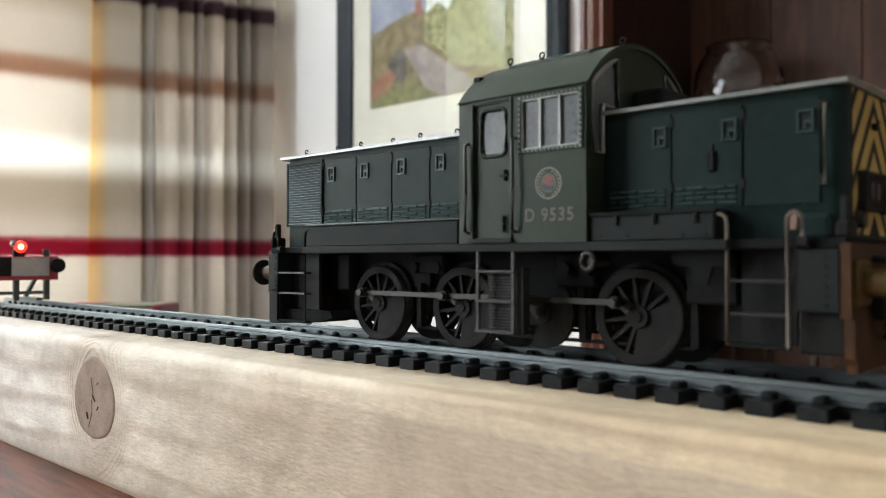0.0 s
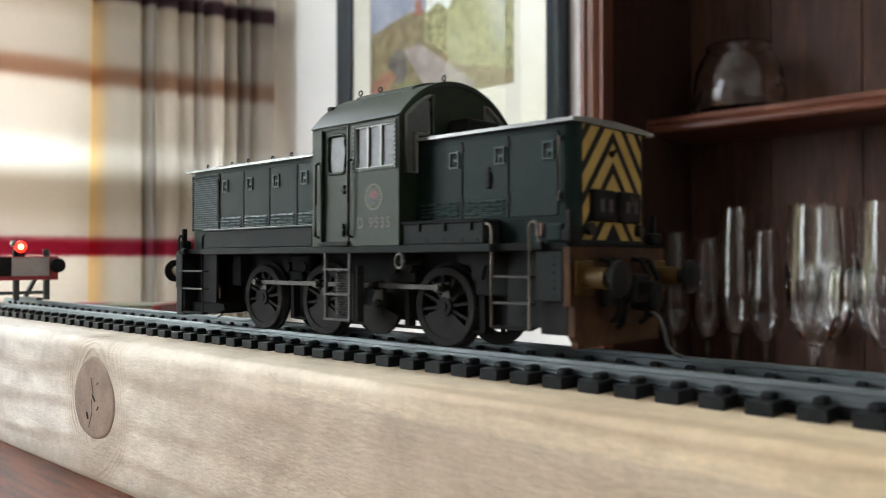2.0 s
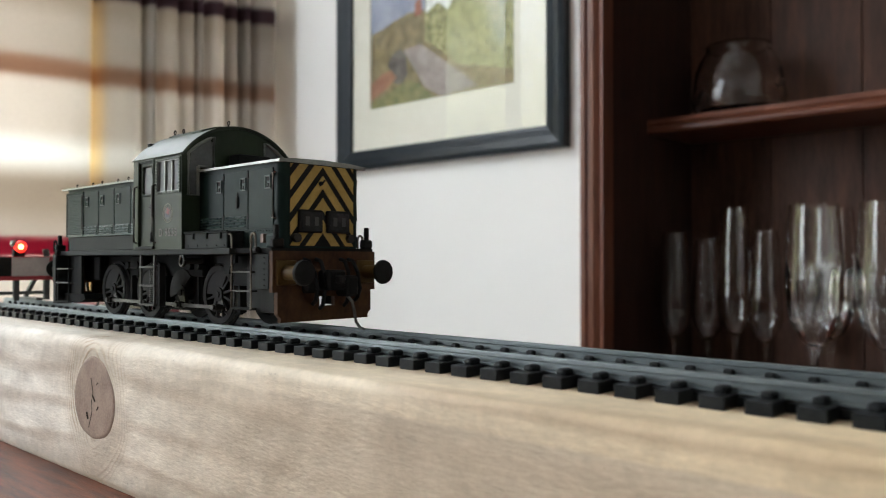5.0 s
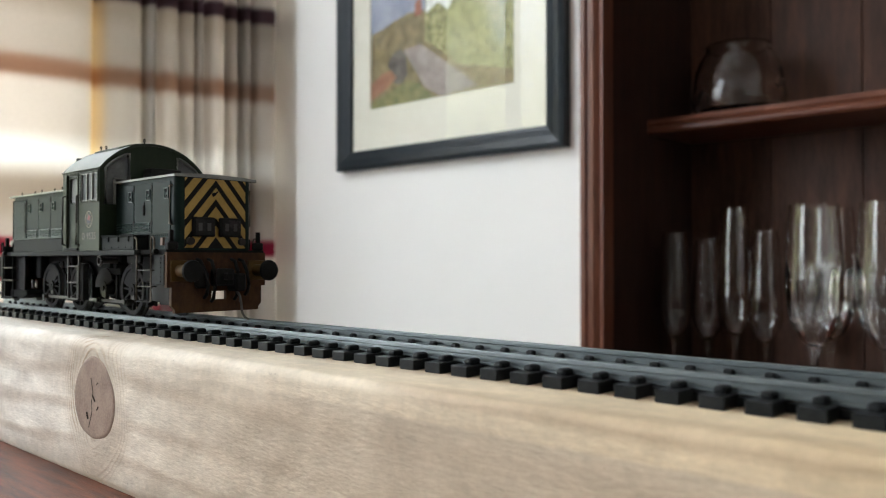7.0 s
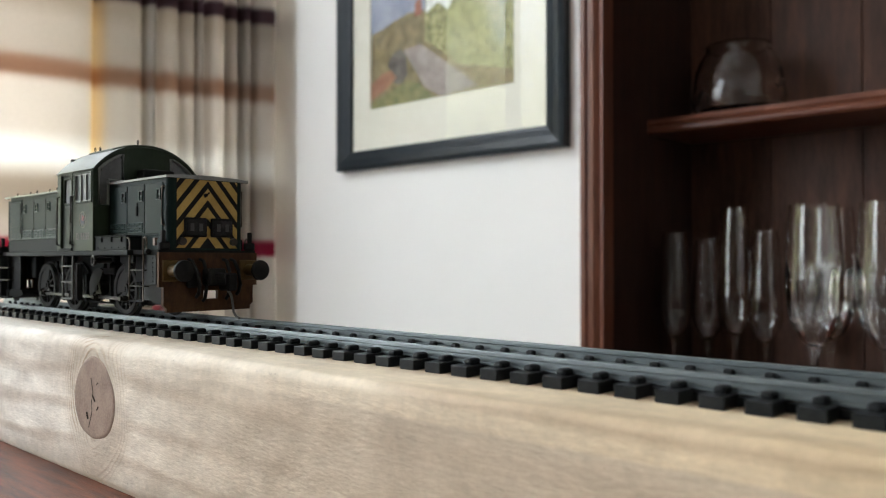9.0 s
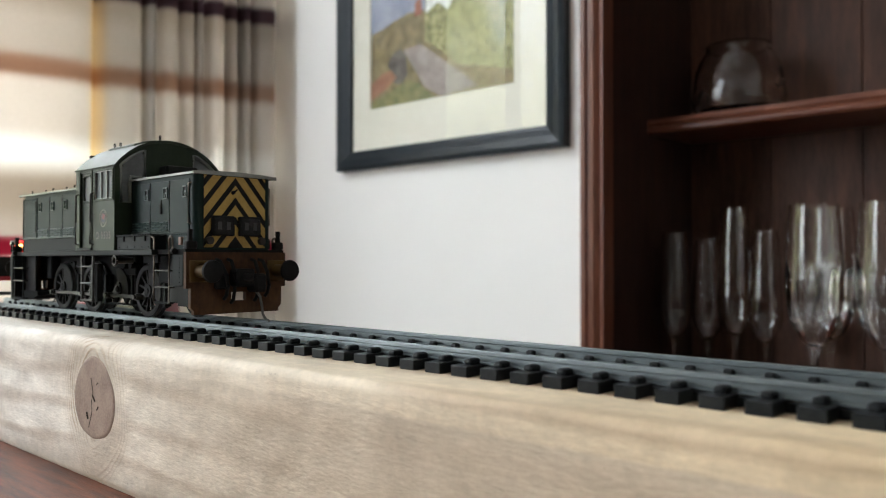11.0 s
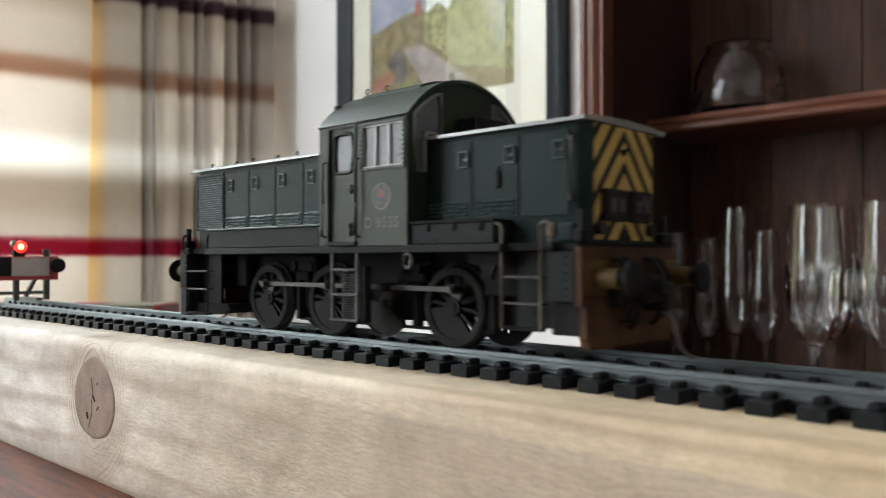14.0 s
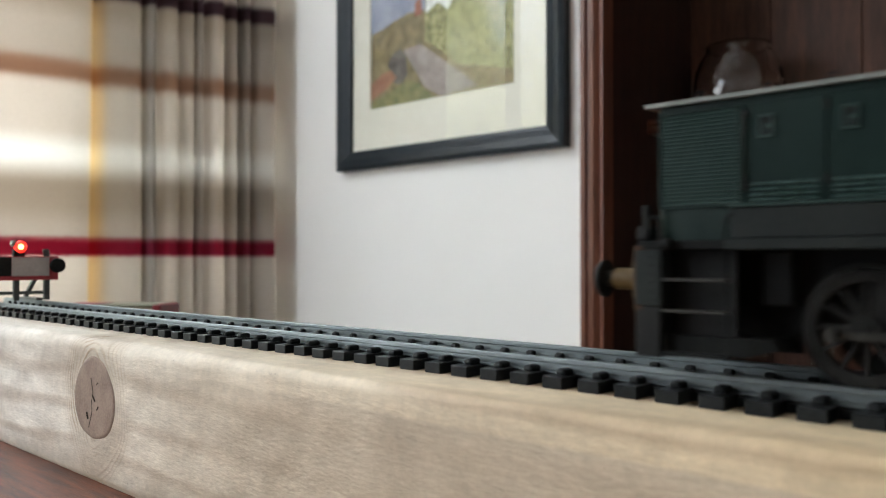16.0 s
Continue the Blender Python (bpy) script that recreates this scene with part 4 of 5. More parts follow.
BOWL = [(0.048, 0, 0), (0.049, 0.002, 0), (0.061, 0.006, 1), (0.068, 0.017, 1), (0.0695, 0.031, 1), (0.0675, 0.050, 1), (0.0635, 0.068, 1), (0.0565, 0.085, 1), (0.049, 0.097, 1), (0.0465, 0.103, 1), (0.048, 0.107, 1)]
vessel("glass_bowl", "heavy clear crystal bowl with wide base on the shelf", "bowl", (-0.5086, 1.0795, 0.2352), BOWL, 0.003, "", 5, 0.004, (0.008, 0.07))


# ---- the locomotive (lengths in millimetres; x = 0 between the ends, z = 0 on the rail) ----
MM = 0.001
LOCO = thing("diesel_locomotive", "weathered dark green model diesel shunting locomotive on the track", "model locomotive", (-0.275, 0, 0))
WHEEL_X = (29.3, -8.7, -32.7)
JACK_X, PIN_R, PIN_ANGLE = 10.3, 3.8, 313.0
GRIMYGLASS = material("grimy_glass", (0.085, 0.092, 0.094), (0.15, 0.158, 0.16), 0.3, 0, 120, spec=0.25)
GRIMYGLASS.node_tree.nodes["Principled BSDF"].inputs["Alpha"].default_value = 0.9
LADDER = material("ladder_grime", (0.032, 0.032, 0.030), (0.055, 0.054, 0.049), 0.5, 0, 200, spec=0.2)
RIVET = material("rivet_paint", (0.10, 0.11, 0.095), (0.16, 0.17, 0.15), 0.45, 0, 300)
PLATE = material("brown_plate", (0.16, 0.09, 0.06), (0.24, 0.14, 0.10), 0.6, 0, 300)
LENSMARK = material("code_letter", (0.02, 0.02, 0.022), (0.035, 0.035, 0.036), 0.5, 0, 300)
LENSDARK = material("lamp_box_dark", (0.014, 0.014, 0.0154), (0.0315, 0.0301, 0.0315), 0.25, 0, 150, spec=0.1)
HOSE = material("hose_grey", (0.05, 0.048, 0.045), (0.09, 0.085, 0.08), 0.5, 0, 300)
LOUVRE = material("louvre_green", (0.024, 0.044, 0.0384), (0.036, 0.060, 0.056), 0.34, 0, 200, spec=0.16)


def lp(name, bm, mat, label="", parent=None, smooth=None):
    return part(name, bm, mat, parent or LOCO, label, MM, smooth)


def frame_box(bm, x0, x1, z0, z1, t, y0, y1):
    """A thin rectangular surround on a side."""
    for a in ((x0, x1, z0, z0 + t), (x0, x1, z1 - t, z1), (x0, x0 + t, z0 + t, z1 - t), (x1 - t, x1, z0 + t, z1 - t)):
        box(bm, a[0], a[1], y0, y1, a[2], a[3])
    return bm


def clip_poly(pts, a, b, c):
    """Keeps the side a*u + b*v <= c of a polygon."""
    out = []
    for i, p in enumerate(pts):
        q = pts[(i + 1) % len(pts)]
        fp, fq = a * p[0] + b * p[1] - c, a * q[0] + b * q[1] - c
        if fp <= 0:
            out.append(p)
        if fp * fq < 0:
            k = fp / (fp - fq)
            out.append((p[0] + (q[0] - p[0]) * k, p[1] + (q[1] - p[1]) * k))
    return out


def hood(name, x0, x1, front):
    """A bonnet with rounded outer corners; front: the sign of its free end."""
    r = 2.2
    end = x1 if front > 0 else x0
    base = x0 if front > 0 else x1
    arc = [(end - front * r * (1 - math.sin(a)), 10.1 + r * math.cos(a)) for a in [math.pi / 2 * k / 5 for k in range(6)]]
    out = [(base, 12.3)] + arc + [(x, -y) for x, y in arc[::-1]] + [(base, -12.3)]
    body = lp(name, prism(bmesh.new(), out, XY, (20.1, 41.0)), GREEN, smooth=35)
    # roof slab, slightly arched, its pale grey carrying the window's sheen
    e = end + front * (0.6 if front > 0 else 1.1)
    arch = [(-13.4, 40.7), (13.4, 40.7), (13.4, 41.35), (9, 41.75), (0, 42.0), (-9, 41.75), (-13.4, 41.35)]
    lp("bonnet_roof", prism(bmesh.new(), arch, YZ, (min(base, e), max(base, e))), ROOFGREY, "pale grey bonnet roof with daylight sheen in its colour")
    return body


def door_on_hood(x0, x1, side, catch=True, grille=True, z0=24.9, z1=39.6):
    y = 12.3 * side
    yo = (12.3 + 0.28) * side
    d = lp("side_door", box(bmesh.new(), x0 + 0.15, x1 - 0.15, min(y - 0.2 * side, yo), max(y - 0.2 * side, yo), z0, z1, 0.08), GREEN)
    if catch:
        cx = x1 - 2.0 if x0 > 0 else x0 + 2.9
        bm = frame_box(bmesh.new(), cx - 1.15, cx + 1.15, 34.6, 37.8, 0.32, *sorted((yo, yo + 0.35 * side)))
        box(bm, cx - 0.2, cx + 0.85, *sorted((yo, yo + 0.32 * side)), 35.9, 36.4)
        box(bm, cx - 0.2, cx + 0.1, *sorted((yo, yo + 0.32 * side)), 35.2, 36.4)
        lp("catch", bm, LOUVRE, "recessed door catch", d)
        lp("catch_recess", box(bmesh.new(), cx - 0.85, cx + 0.85, *sorted((yo - 0.02 * side, yo + 0.06 * side)), 34.9, 37.5), BLACK, "", d)
    if grille:
        bm = bmesh.new()
        w = (x1 - x0 - 1.6) / 2 if x0 < 0 else (x1 - x0 - 1.6) / 3
        n = 2 if x0 < 0 else 3
        for k in range(4):
            zz = 25.5 + k * 0.75
            left, right = x0 + 0.7, x0 + 0.7 + n * (w + 0.1) - 0.45
            cuts = [left + (c + (0.5 if k % 2 else 0.0)) * (w + 0.1) for c in range(-1, n + 1)]
            for a in cuts:
                p, q = max(a, left), min(a + w - 0.35, right)
                if q - p > 0.4:
                    prism(bm, [(yo, zz), (yo + 0.42 * side, zz + 0.05), (yo, zz + 0.5)], YZ, (p, q))
        lp("louvre", bm, LOUVRE, "", d)
    bm = bmesh.new()
    xh = x1 if x0 > 0 else x0
    for z in (27.5, 37.5):
        box(bm, xh - 0.3, xh + 0.3, *sorted((yo - 0.1 * side, yo + 0.2 * side)), z, z + 1.4)
    lp("hinge", bm, BLACK, "", d)


def build_hoods():
    hood("front_bonnet", 24.9, 61.9, 1)
    hood("rear_bonnet", -61.9, -1.9, -1)
    for side in (-1, 1):
        for x0, x1, g in ((25.6, 37.1, True), (37.1, 48.2, True), (48.2, 58.9, False)):
            door_on_hood(x0, x1, side, True, g)
        for x0, x1 in ((-47.4, -36.3), (-36.3, -25.2), (-25.2, -14.3), (-14.3, -3.2)):
            door_on_hood(x0, x1, side)
        lp("grab_slot", box(bmesh.new(), -3.6, -2.7, *sorted((12.2 * side, 12.75 * side)), 30.5, 37.5, 0.1), BLACK)
        # radiator louvres
        y = 12.3 * side
        lp("radiator_frame", frame_box(bmesh.new(), -61.0, -47.8, 25.0, 39.8, 0.45, *sorted((y - 0.1 * side, y + 0.42 * side))), GREEN)
        for k in range(24):
            z = 25.55 + k * 0.575
            lp("radiator_slat", prism(bmesh.new(), [(y, z), (y + 0.38 * side, z + 0.03), (y + 0.30 * side, z + 0.16), (y, z + 0.42)], YZ, (-60.5, -48.3)), LOUVRE)
        # handrails, hook, lower skirts
        yr = 13.15 * side
        for x, m in ((59.45, HANDRAIL), (-47.6, RODMAT)):
            lp("handrail", tube(bmesh.new(), [(x, y, 27.2), (x, yr, 27.4), (x, yr, 38.2), (x, y, 38.4)], 0.25), m, smooth=60)
        hk = bmesh.new()
        box(hk, 43.0, 44.2, *sorted((y + 0.25 * side, y + 0.75 * side)), 30.2, 33.4, 0.3)
        rod(hk, (43.6, y + 0.3 * side, 33.3), (43.6, y + 0.3 * side, 34.3), 0.2)
        lp("door_latch", hk, BLACK)
        bm = bmesh.new()
        for k in range(9):
            rod(bm, (48.6 + k * 1.2, y + 0.02 * side, 24.3), (48.6 + k * 1.2, y + 0.22 * side, 24.3), 0.17, 6)
        lp("riveting", bm, GREEN)
        lp("corner_bracket", box(bmesh.new(), 56.4, 60.2, *sorted((y - 1 * side, y + 0.9 * side)), 20.1, 23.6, 0.6, 2), GREEN)
        lp("works_plate", box(bmesh.new(), 54.7, 56.0, *sorted((y, y + 1.1 * side)), 21.4, 23.6, 0.1), PLATE, "small brown works plate")
        # side tanks on the running plate
        ys = sorted((12.2 * side, 17.0 * side))
        rear = lp("side_tank", box(bmesh.new(), -47.9, -3.0, *ys, 20.1, 24.6, 0.25), VALANCE)
        lp("tank_lid", box(bmesh.new(), -48.2, -2.4, *sorted((12.2 * side, 17.3 * side)), 24.6, 25.0, 0.1), LOUVRE, "", rear)
        front = lp("side_tank", box(bmesh.new(), 25.2, 45.9, *ys, 20.1, 24.1, 0.25), VALANCE)
        tread = bmesh.new()
        box(tread, 25.1, 46.2, *sorted((12.2 * side, 17.25 * side)), 24.1, 24.5, 0.08)
        for k in range(34):
            x = 25.5 + k * 0.61
            prism(tread, [(x, 16.9 * side), (x + 0.3, 16.9 * side), (x + 0.55, 17.4 * side), (x + 0.25, 17.4 * side)], XY, (24.35, 24.65))
        lp("tread_plate", tread, VALANCE, "chequered step plate on the tank", front)
        for x in (30.0, 36.5, 43.0):
            lp("tank_rib", box(bmesh.new(), x - 0.35, x + 0.35, *sorted((16.9 * side, 17.45 * side)), 22.6, 24.1, 0.1), VALANCE, "", front)
        bm = bmesh.new()
        for x in (27.3, 32.0, 36.5, 41.0, 44.6):
            rod(bm, (x, 16.95 * side, 20.9), (x, 17.2 * side, 20.9), 0.2, 6)
        lp("riveting", bm, VALANCE, "", front)
    # roof lifting eyes
    for x, y in ((55, -3), (33, 5), (50, 6), (-55, -11.5), (-45, -10.5), (-36, -11.5), (-27, -10.5), (-18, -11.5), (-9, -10.5)):
        bm = bmesh.new()
        tube(bm, [(x + 0.45 * math.cos(a), y, 42.2 + 0.45 * math.sin(a)) for a in [k * math.pi / 5 for k in range(10)]], 0.16, 6)
        rod(bm, (x, y, 41.2), (x, y, 42.0), 0.2, 6)
        lp("lifting_eye", bm, BLACK)


build_hoods()


def cab_arch(y, lift=0.0):
    """Height of the cab's roof over y."""
    return 32.0 + math.sqrt(22.3 ** 2 - y * y) + lift


def build_cab():
    x0, x1, w = -2.0, 25.0, 0.9
    # side walls with window openings
    for side in (-1, 1):
        yo, yi = 17.7 * side, (17.7 - w) * side
        bm = bmesh.new()
        holes = [(3.0, 8.3, 35.6, 43.4), (12.3, 23.9, 35.9, 44.2)]
        us = sorted({x0, x1, 1.5, 9.6, *[h[0] for h in holes], *[h[1] for h in holes]})
        for a, b in zip(us, us[1:]):
            cut = [h for h in holes if h[0] <= a and b <= h[1]]
            back = 0.45 * side if 1.5 <= a and b <= 9.6 else 0.0
            for c, d in ([(20.1, cut[0][2]), (cut[0][3], 45.4)] if cut else [(20.1, 45.4)]):
                box(bm, a, b, *sorted((yo - back, yi - back)), c, d)
            if back:
                box(bm, a, b, *sorted((yo, yi)), 20.1, 21.0)
                box(bm, a, b, *sorted((yo, yi)), 44.6, 45.4)
        bmesh.ops.remove_doubles(bm, verts=bm.verts, dist=0.01)
        sidew = lp("cab_side", bm, CABGREEN)
        # door panel, set back between its posts
        yd = yo - 0.45 * side
        bm = bmesh.new()
        for a in ((0.9, 1.5, 21.0, 45.4), (9.6, 10.2, 21.0, 45.4), (1.5, 9.6, 44.8, 45.4)):
            box(bm, a[0], a[1], *sorted((yo, yo + 0.3 * side)), a[2], a[3], 0.06)
        lp("door_frame", bm, CABGREEN, "", sidew)
        lp("door_sill", box(bmesh.new(), 0.6, 10.4, *sorted((yo, yo + 0.7 * side)), 20.2, 21.0, 0.1), VALANCE, "", sidew)
        bm = bmesh.new()
        loop = []
        for cx, cz, q in ((7.3, 42.4, 0), (4.0, 42.4, 1), (4.0, 36.6, 2), (7.3, 36.6, 3)):
            loop += [(cx + 1.2 * math.cos(math.pi / 2 * (q + k / 4)), yd, cz + 1.2 * math.sin(math.pi / 2 * (q + k / 4))) for k in range(5)]
        tube(bm, loop + loop[:2], 0.38, 8)
        for cx, cz in ((3.0, 35.6), (8.3, 35.6), (3.0, 43.4), (8.3, 43.4)):
            box(bm, *sorted((cx, cx + (0.45 if cx < 5 else -0.45))), *sorted((yd, yd - 0.3 * side)), *sorted((cz, cz + (0.45 if cz < 40 else -0.45))))
        lp("door_window_frame", bm, CABGREEN, "", sidew, 50)
        lp("door_glass", box(bmesh.new(), 3.0, 8.3, *sorted((yd - 0.5 * side, yd - 0.3 * side)), 35.6, 43.4), GRIMYGLASS, "", sidew)
        bm = bmesh.new()
        box(bm, 7.6, 9.4, *sorted((yd, yd + 0.75 * side)), 31.6, 32.0, 0.05)
        box(bm, 8.3, 8.7, *sorted((yd, yd + 0.7 * side)), 30.9, 32.8, 0.05)
        frame_box(bm, 7.9, 9.4, 21.9, 25.0, 0.28, *sorted((yd, yd + 0.5 * side)))
        tube(bm, [(8.0, yd + 0.4 * side, 23.6), (8.6, yd + 0.7 * side, 23.3), (9.3, yd + 0.5 * side, 23.9)], 0.16, 6)
        lp("door_handle", bm, BLACK, "", sidew)
        # side window: riveted pale surround, two bars, three panes
        win = bmesh.new()
        frame_box(win, 11.6, 24.5, 35.2, 44.9, 0.6, *sorted((yo - 0.1 * side, yo + 0.3 * side)))
        wf = lp("window_surround", win, CABGREEN, "", sidew)
        riv = bmesh.new()
        for k in range(15):
            x = 12.0 + k * 0.86
            for z in (35.5, 44.6):
                rod(riv, (x, yo, z), (x, yo + 0.40 * side, z), 0.17, 6)
        for k in range(11):
            z = 35.5 + k * 0.91
            for x in (11.9, 24.2):
                rod(riv, (x, yo, z), (x, yo + 0.40 * side, z), 0.17, 6)
        lp("riveting", riv, RIVET, "pale rivets round the window", wf)
        bm = frame_box(bmesh.new(), 12.2, 23.95, 35.8, 44.3, 0.25, *sorted((yo - 0.3 * side, yo + 0.12 * side)))
        lp("inner_frame", bm, WINFRAME, "", wf)
        for x in (16.0, 19.9):
            lp("glazing_bar", box(bmesh.new(), x - 0.22, x + 0.22, *sorted((yo - 0.35 * side, yo + 0.1 * side)), 36.0, 44.1), WINFRAME, "pale glazing bar", wf)
        for a, b in ((12.4, 15.8), (16.2, 19.7), (20.1, 23.8)):
            lp("pane", box(bmesh.new(), a, b, *sorted((yo - 0.6 * side, yo - 0.4 * side)), 36.0, 44.1), GRIMYGLASS, "", wf)
        # door handrails
        for x in (0.3, 10.9):
            pts = [(x, yo, 22.0), (x, yo + 1.0 * side, 22.3), (x + 0.2, yo + 1.15 * side, 29), (x, yo + 1.0 * side, 37.6), (x, yo, 38.0)]
            lp("door_handrail", tube(bmesh.new(), pts, 0.32), RODMAT, "", sidew, 60)
        # crest and number
        c = (17.7, 29.9)
        ring = [(2.65 * math.cos(k * math.pi / 24), 2.65 * math.sin(k * math.pi / 24)) for k in range(48)]
        bm = bmesh.new()
        for k in range(48):
            a, b = ring[k], ring[(k + 1) % 48]
            prism(bm, [(c[0] + p[0] * q, c[1] + p[1] * q) for p, q in ((a, 1), (b, 1), (b, 0.90), (a, 0.90))], XZ, sorted((yo, yo + 0.05 * side)))
        for k in range(22):
            if k not in (5, 6, 16, 17):
                a = 2 * math.pi * k / 22
                u, v = c[0] + 2.05 * math.cos(a), c[1] + 2.05 * math.sin(a)
                box(bm, u - 0.16, u + 0.16, *sorted((yo, yo + 0.05 * side)), v - 0.16, v + 0.16)
        crest = lp("crest", bm, CRESTCREAM, "round cream and red painted crest", sidew)
        disc = [(1.62 * math.cos(2 * math.pi * k / 28), 1.62 * math.sin(2 * math.pi * k / 28)) for k in range(28)]
        lp("crest_field", prism(bmesh.new(), [(c[0] + u, c[1] + v) for u, v in disc], XZ, sorted((yo, yo + 0.04 * side))), CRESTFIELD, "", crest)
        shape = [(-0.2, -0.35), (0.15, -0.1), (0.55, -0.45), (0.85, -0.2), (0.6, 0.15), (0.75, 0.55), (1.1, 0.5), (1.2, 0.95), (0.75, 1.05), (0.35, 0.75), (0.25, 1.2), (-0.25, 1.45), (-0.5, 1.1), (-0.15, 0.8), (-0.45, 0.35), (-0.95, 0.6), (-0.85, 0.15), (-0.45, 0.0)]
        lp("emblem", prism(bmesh.new(), [(c[0] + u, c[1] + v) for u, v in shape], XZ, sorted((yo, yo + 0.075 * side))), CRESTRED, "", crest)
        bm = bmesh.new()
        prism(bm, [(c[0] + u, c[1] + v) for u, v in ((-1.15, 0.15), (-0.75, -0.25), (-0.35, -0.2), (0.0, -0.55), (0.4, -0.6), (0.95, -0.35), (1.15, -0.75), (0.9, -1.15), (-0.9, -1.15), (-1.2, -0.6))], XZ, sorted((yo, yo + 0.06 * side)))
        lp("emblem_base", bm, NAVY, "", crest)
        cu = bpy.data.curves.new("number", "FONT")
        cu.body, cu.size, cu.extrude, cu.space_character = "D 9535", 0.0030, 0.00003, 1.12
        cu.offset = 0.00006
        cu.align_x = "CENTER"
        ob = new("running_number", cu)
        dg = bpy.context.evaluated_depsgraph_get()
        me = bpy.data.meshes.new_from_object(ob.evaluated_get(dg))
        bpy.data.objects.remove(ob)
        me.materials.clear()
        me.materials.append(LETTER)
        num = new("running_number", me)
        num.parent = sidew
        num.matrix_basis = pose(0.0178, (17.7 + 0.04) * side * MM, 0.0237, 90, 0, 0 if side < 0 else 180)
        tagged(num, "cream running number D 9535")
    # ends: columns with arched openings beside the bonnets
    for xe, sgn in ((x1, 1), (x0, -1)):
        bm = bmesh.new()
        n = 70
        for k in range(n):
            a, b = -17.0 + 34.0 * k / n, -17.0 + 34.0 * (k + 1) / n
            m = (a + b) / 2
            top = cab_arch(m) - 0.15
            lo, hi = 20.1, top
            am = abs(m)
            if 8.2 < am < 15.8:
                z_low = 34.6 if am > 12.9 else 42.6
                z_hi = min(top - 1.8, 51.6) - (1.2 if am > 15.2 or am < 8.7 else 0)
                spans = [(lo, z_low), (z_hi, hi)]
            else:
                spans = [(lo, hi)]
            for c, d in spans:
                if d > c:
                    box(bm, *sorted((xe, xe - 0.9 * sgn)), a, b, c, d)
        bmesh.ops.remove_doubles(bm, verts=bm.verts, dist=0.005)
        endw = lp("cab_end", bm, CABGREEN)
        for s in (-1, 1):
            pts = []
            for k in range(9):
                y = 8.2 + 7.6 * k / 8
                pts.append((y, min(cab_arch(y) - 1.95, 51.45)))
            path = [(12.9, 42.4), (8.2, 42.4)] + pts + [(15.8, 34.6), (12.9, 34.6), (12.9, 42.4)]
            lp("end_window_frame", tube(bmesh.new(), [(xe + 0.05 * sgn, s * y, z) for y, z in path], 0.45, 6), WINFRAME, "pale edging round the cab window", endw, 60)
            outline = [(8.2, 42.5), (12.9, 42.5), (12.9, 34.6), (15.8, 34.6)] + pts[::-1]
            lp("end_window_glass", prism(bmesh.new(), [(s * y, z) for y, z in outline], YZ, sorted((xe - 0.4 * sgn, xe - 0.6 * sgn))), GRIMYGLASS, "", endw)
    # roof: an arched shell with a raised hatch
    ys = [-18.0 + 36.0 * k / 48 for k in range(49)]
    outer = [(y, cab_arch(y, 0.25)) for y in ys]
    inner = [(y * 0.965, cab_arch(y * 0.965, -0.6)) for y in ys]
    outer[0], outer[-1] = (-18.05, 45.3), (18.05, 45.3)
    inner[0], inner[-1] = (-17.4, 45.3), (17.4, 45.3)
    shell = bmesh.new()
    rows = [[shell.verts.new((x, y, z)) for y, z in outer + inner[::-1]] for x in (x0 - 0.15, x1 + 0.35)]
    n = len(rows[0])
    for i in range(n):
        shell.faces.new((rows[0][i], rows[0][(i + 1) % n], rows[1][(i + 1) % n], rows[1][i]))
    for r in rows:
        for i in range(len(ys) - 1):
            shell.faces.new((r[i], r[i + 1], r[n - 2 - i], r[n - 1 - i]))
    roof = lp("cab_roof", shell, CABROOF, "", None, 35)
    hatch = bmesh.new()
    hy = [-9.5 + 19.0 * k / 16 for k in range(17)]
    prism(hatch, [(y, cab_arch(y, 0.2)) for y in hy] + [(y, cab_arch(y, 0.75)) for y in hy[::-1]], YZ, (3.0, 20.5))
    lp("roof_hatch", hatch, CABROOF, "", roof)
    for x, y in ((1.0, -6.5), (22.5, -2.0), (10.0, -8.8)):
        bm = bmesh.new()
        z = cab_arch(y, 0.7)
        tube(bm, [(x + 0.55 * math.cos(a), y, z + 0.75 + 0.55 * math.sin(a)) for a in [k * math.pi / 5 for k in range(11)]], 0.17, 6)
        rod(bm, (x, y, z - 0.4), (x, y, z + 0.3), 0.22, 6)
        lp("lifting_eye", bm, BLACK, "", roof)
    for side in (-1, 1):
        lp("gutter", tube(bmesh.new(), [(x0 + 0.1, 17.95 * side, 45.5), (x1 + 0.2, 17.95 * side, 45.5)], 0.28, 6), CABGREEN, "", roof)
    lp("roof_vent", box(bmesh.new(), -2.3, -0.8, -13.4, -11.6, cab_arch(13.4, -0.3), cab_arch(11.6, 0.0), 0.1), BLACK, "", roof)
    lp("exhaust_cowl", box(bmesh.new(), 25.4, 31.0, -4.0, 6.5, 41.7, 46.2, 0.7, 2), BLACK, "low dark exhaust cowl on the bonnet")
    # inside: floor, desk, seats
    lp("cab_floor", box(bmesh.new(), x0 + 0.5, x1 - 0.5, -16.8, 16.8, 20.1, 21.0), GRIME)
    lp("control_desk", box(bmesh.new(), 14, 22, -9, 9, 21.0, 36.5, 0.4), GRIME)
    lp("bulkhead_pipe", rod(bmesh.new(), (18.5, 11.5, 21), (18.5, 11.5, 45), 0.8), WINFRAME)
    for y in (-10, 10):
        lp("seat", box(bmesh.new(), 4.5, 9.5, y - 2.5, y + 2.5, 21, 31, 0.6), GRIME)


build_cab()


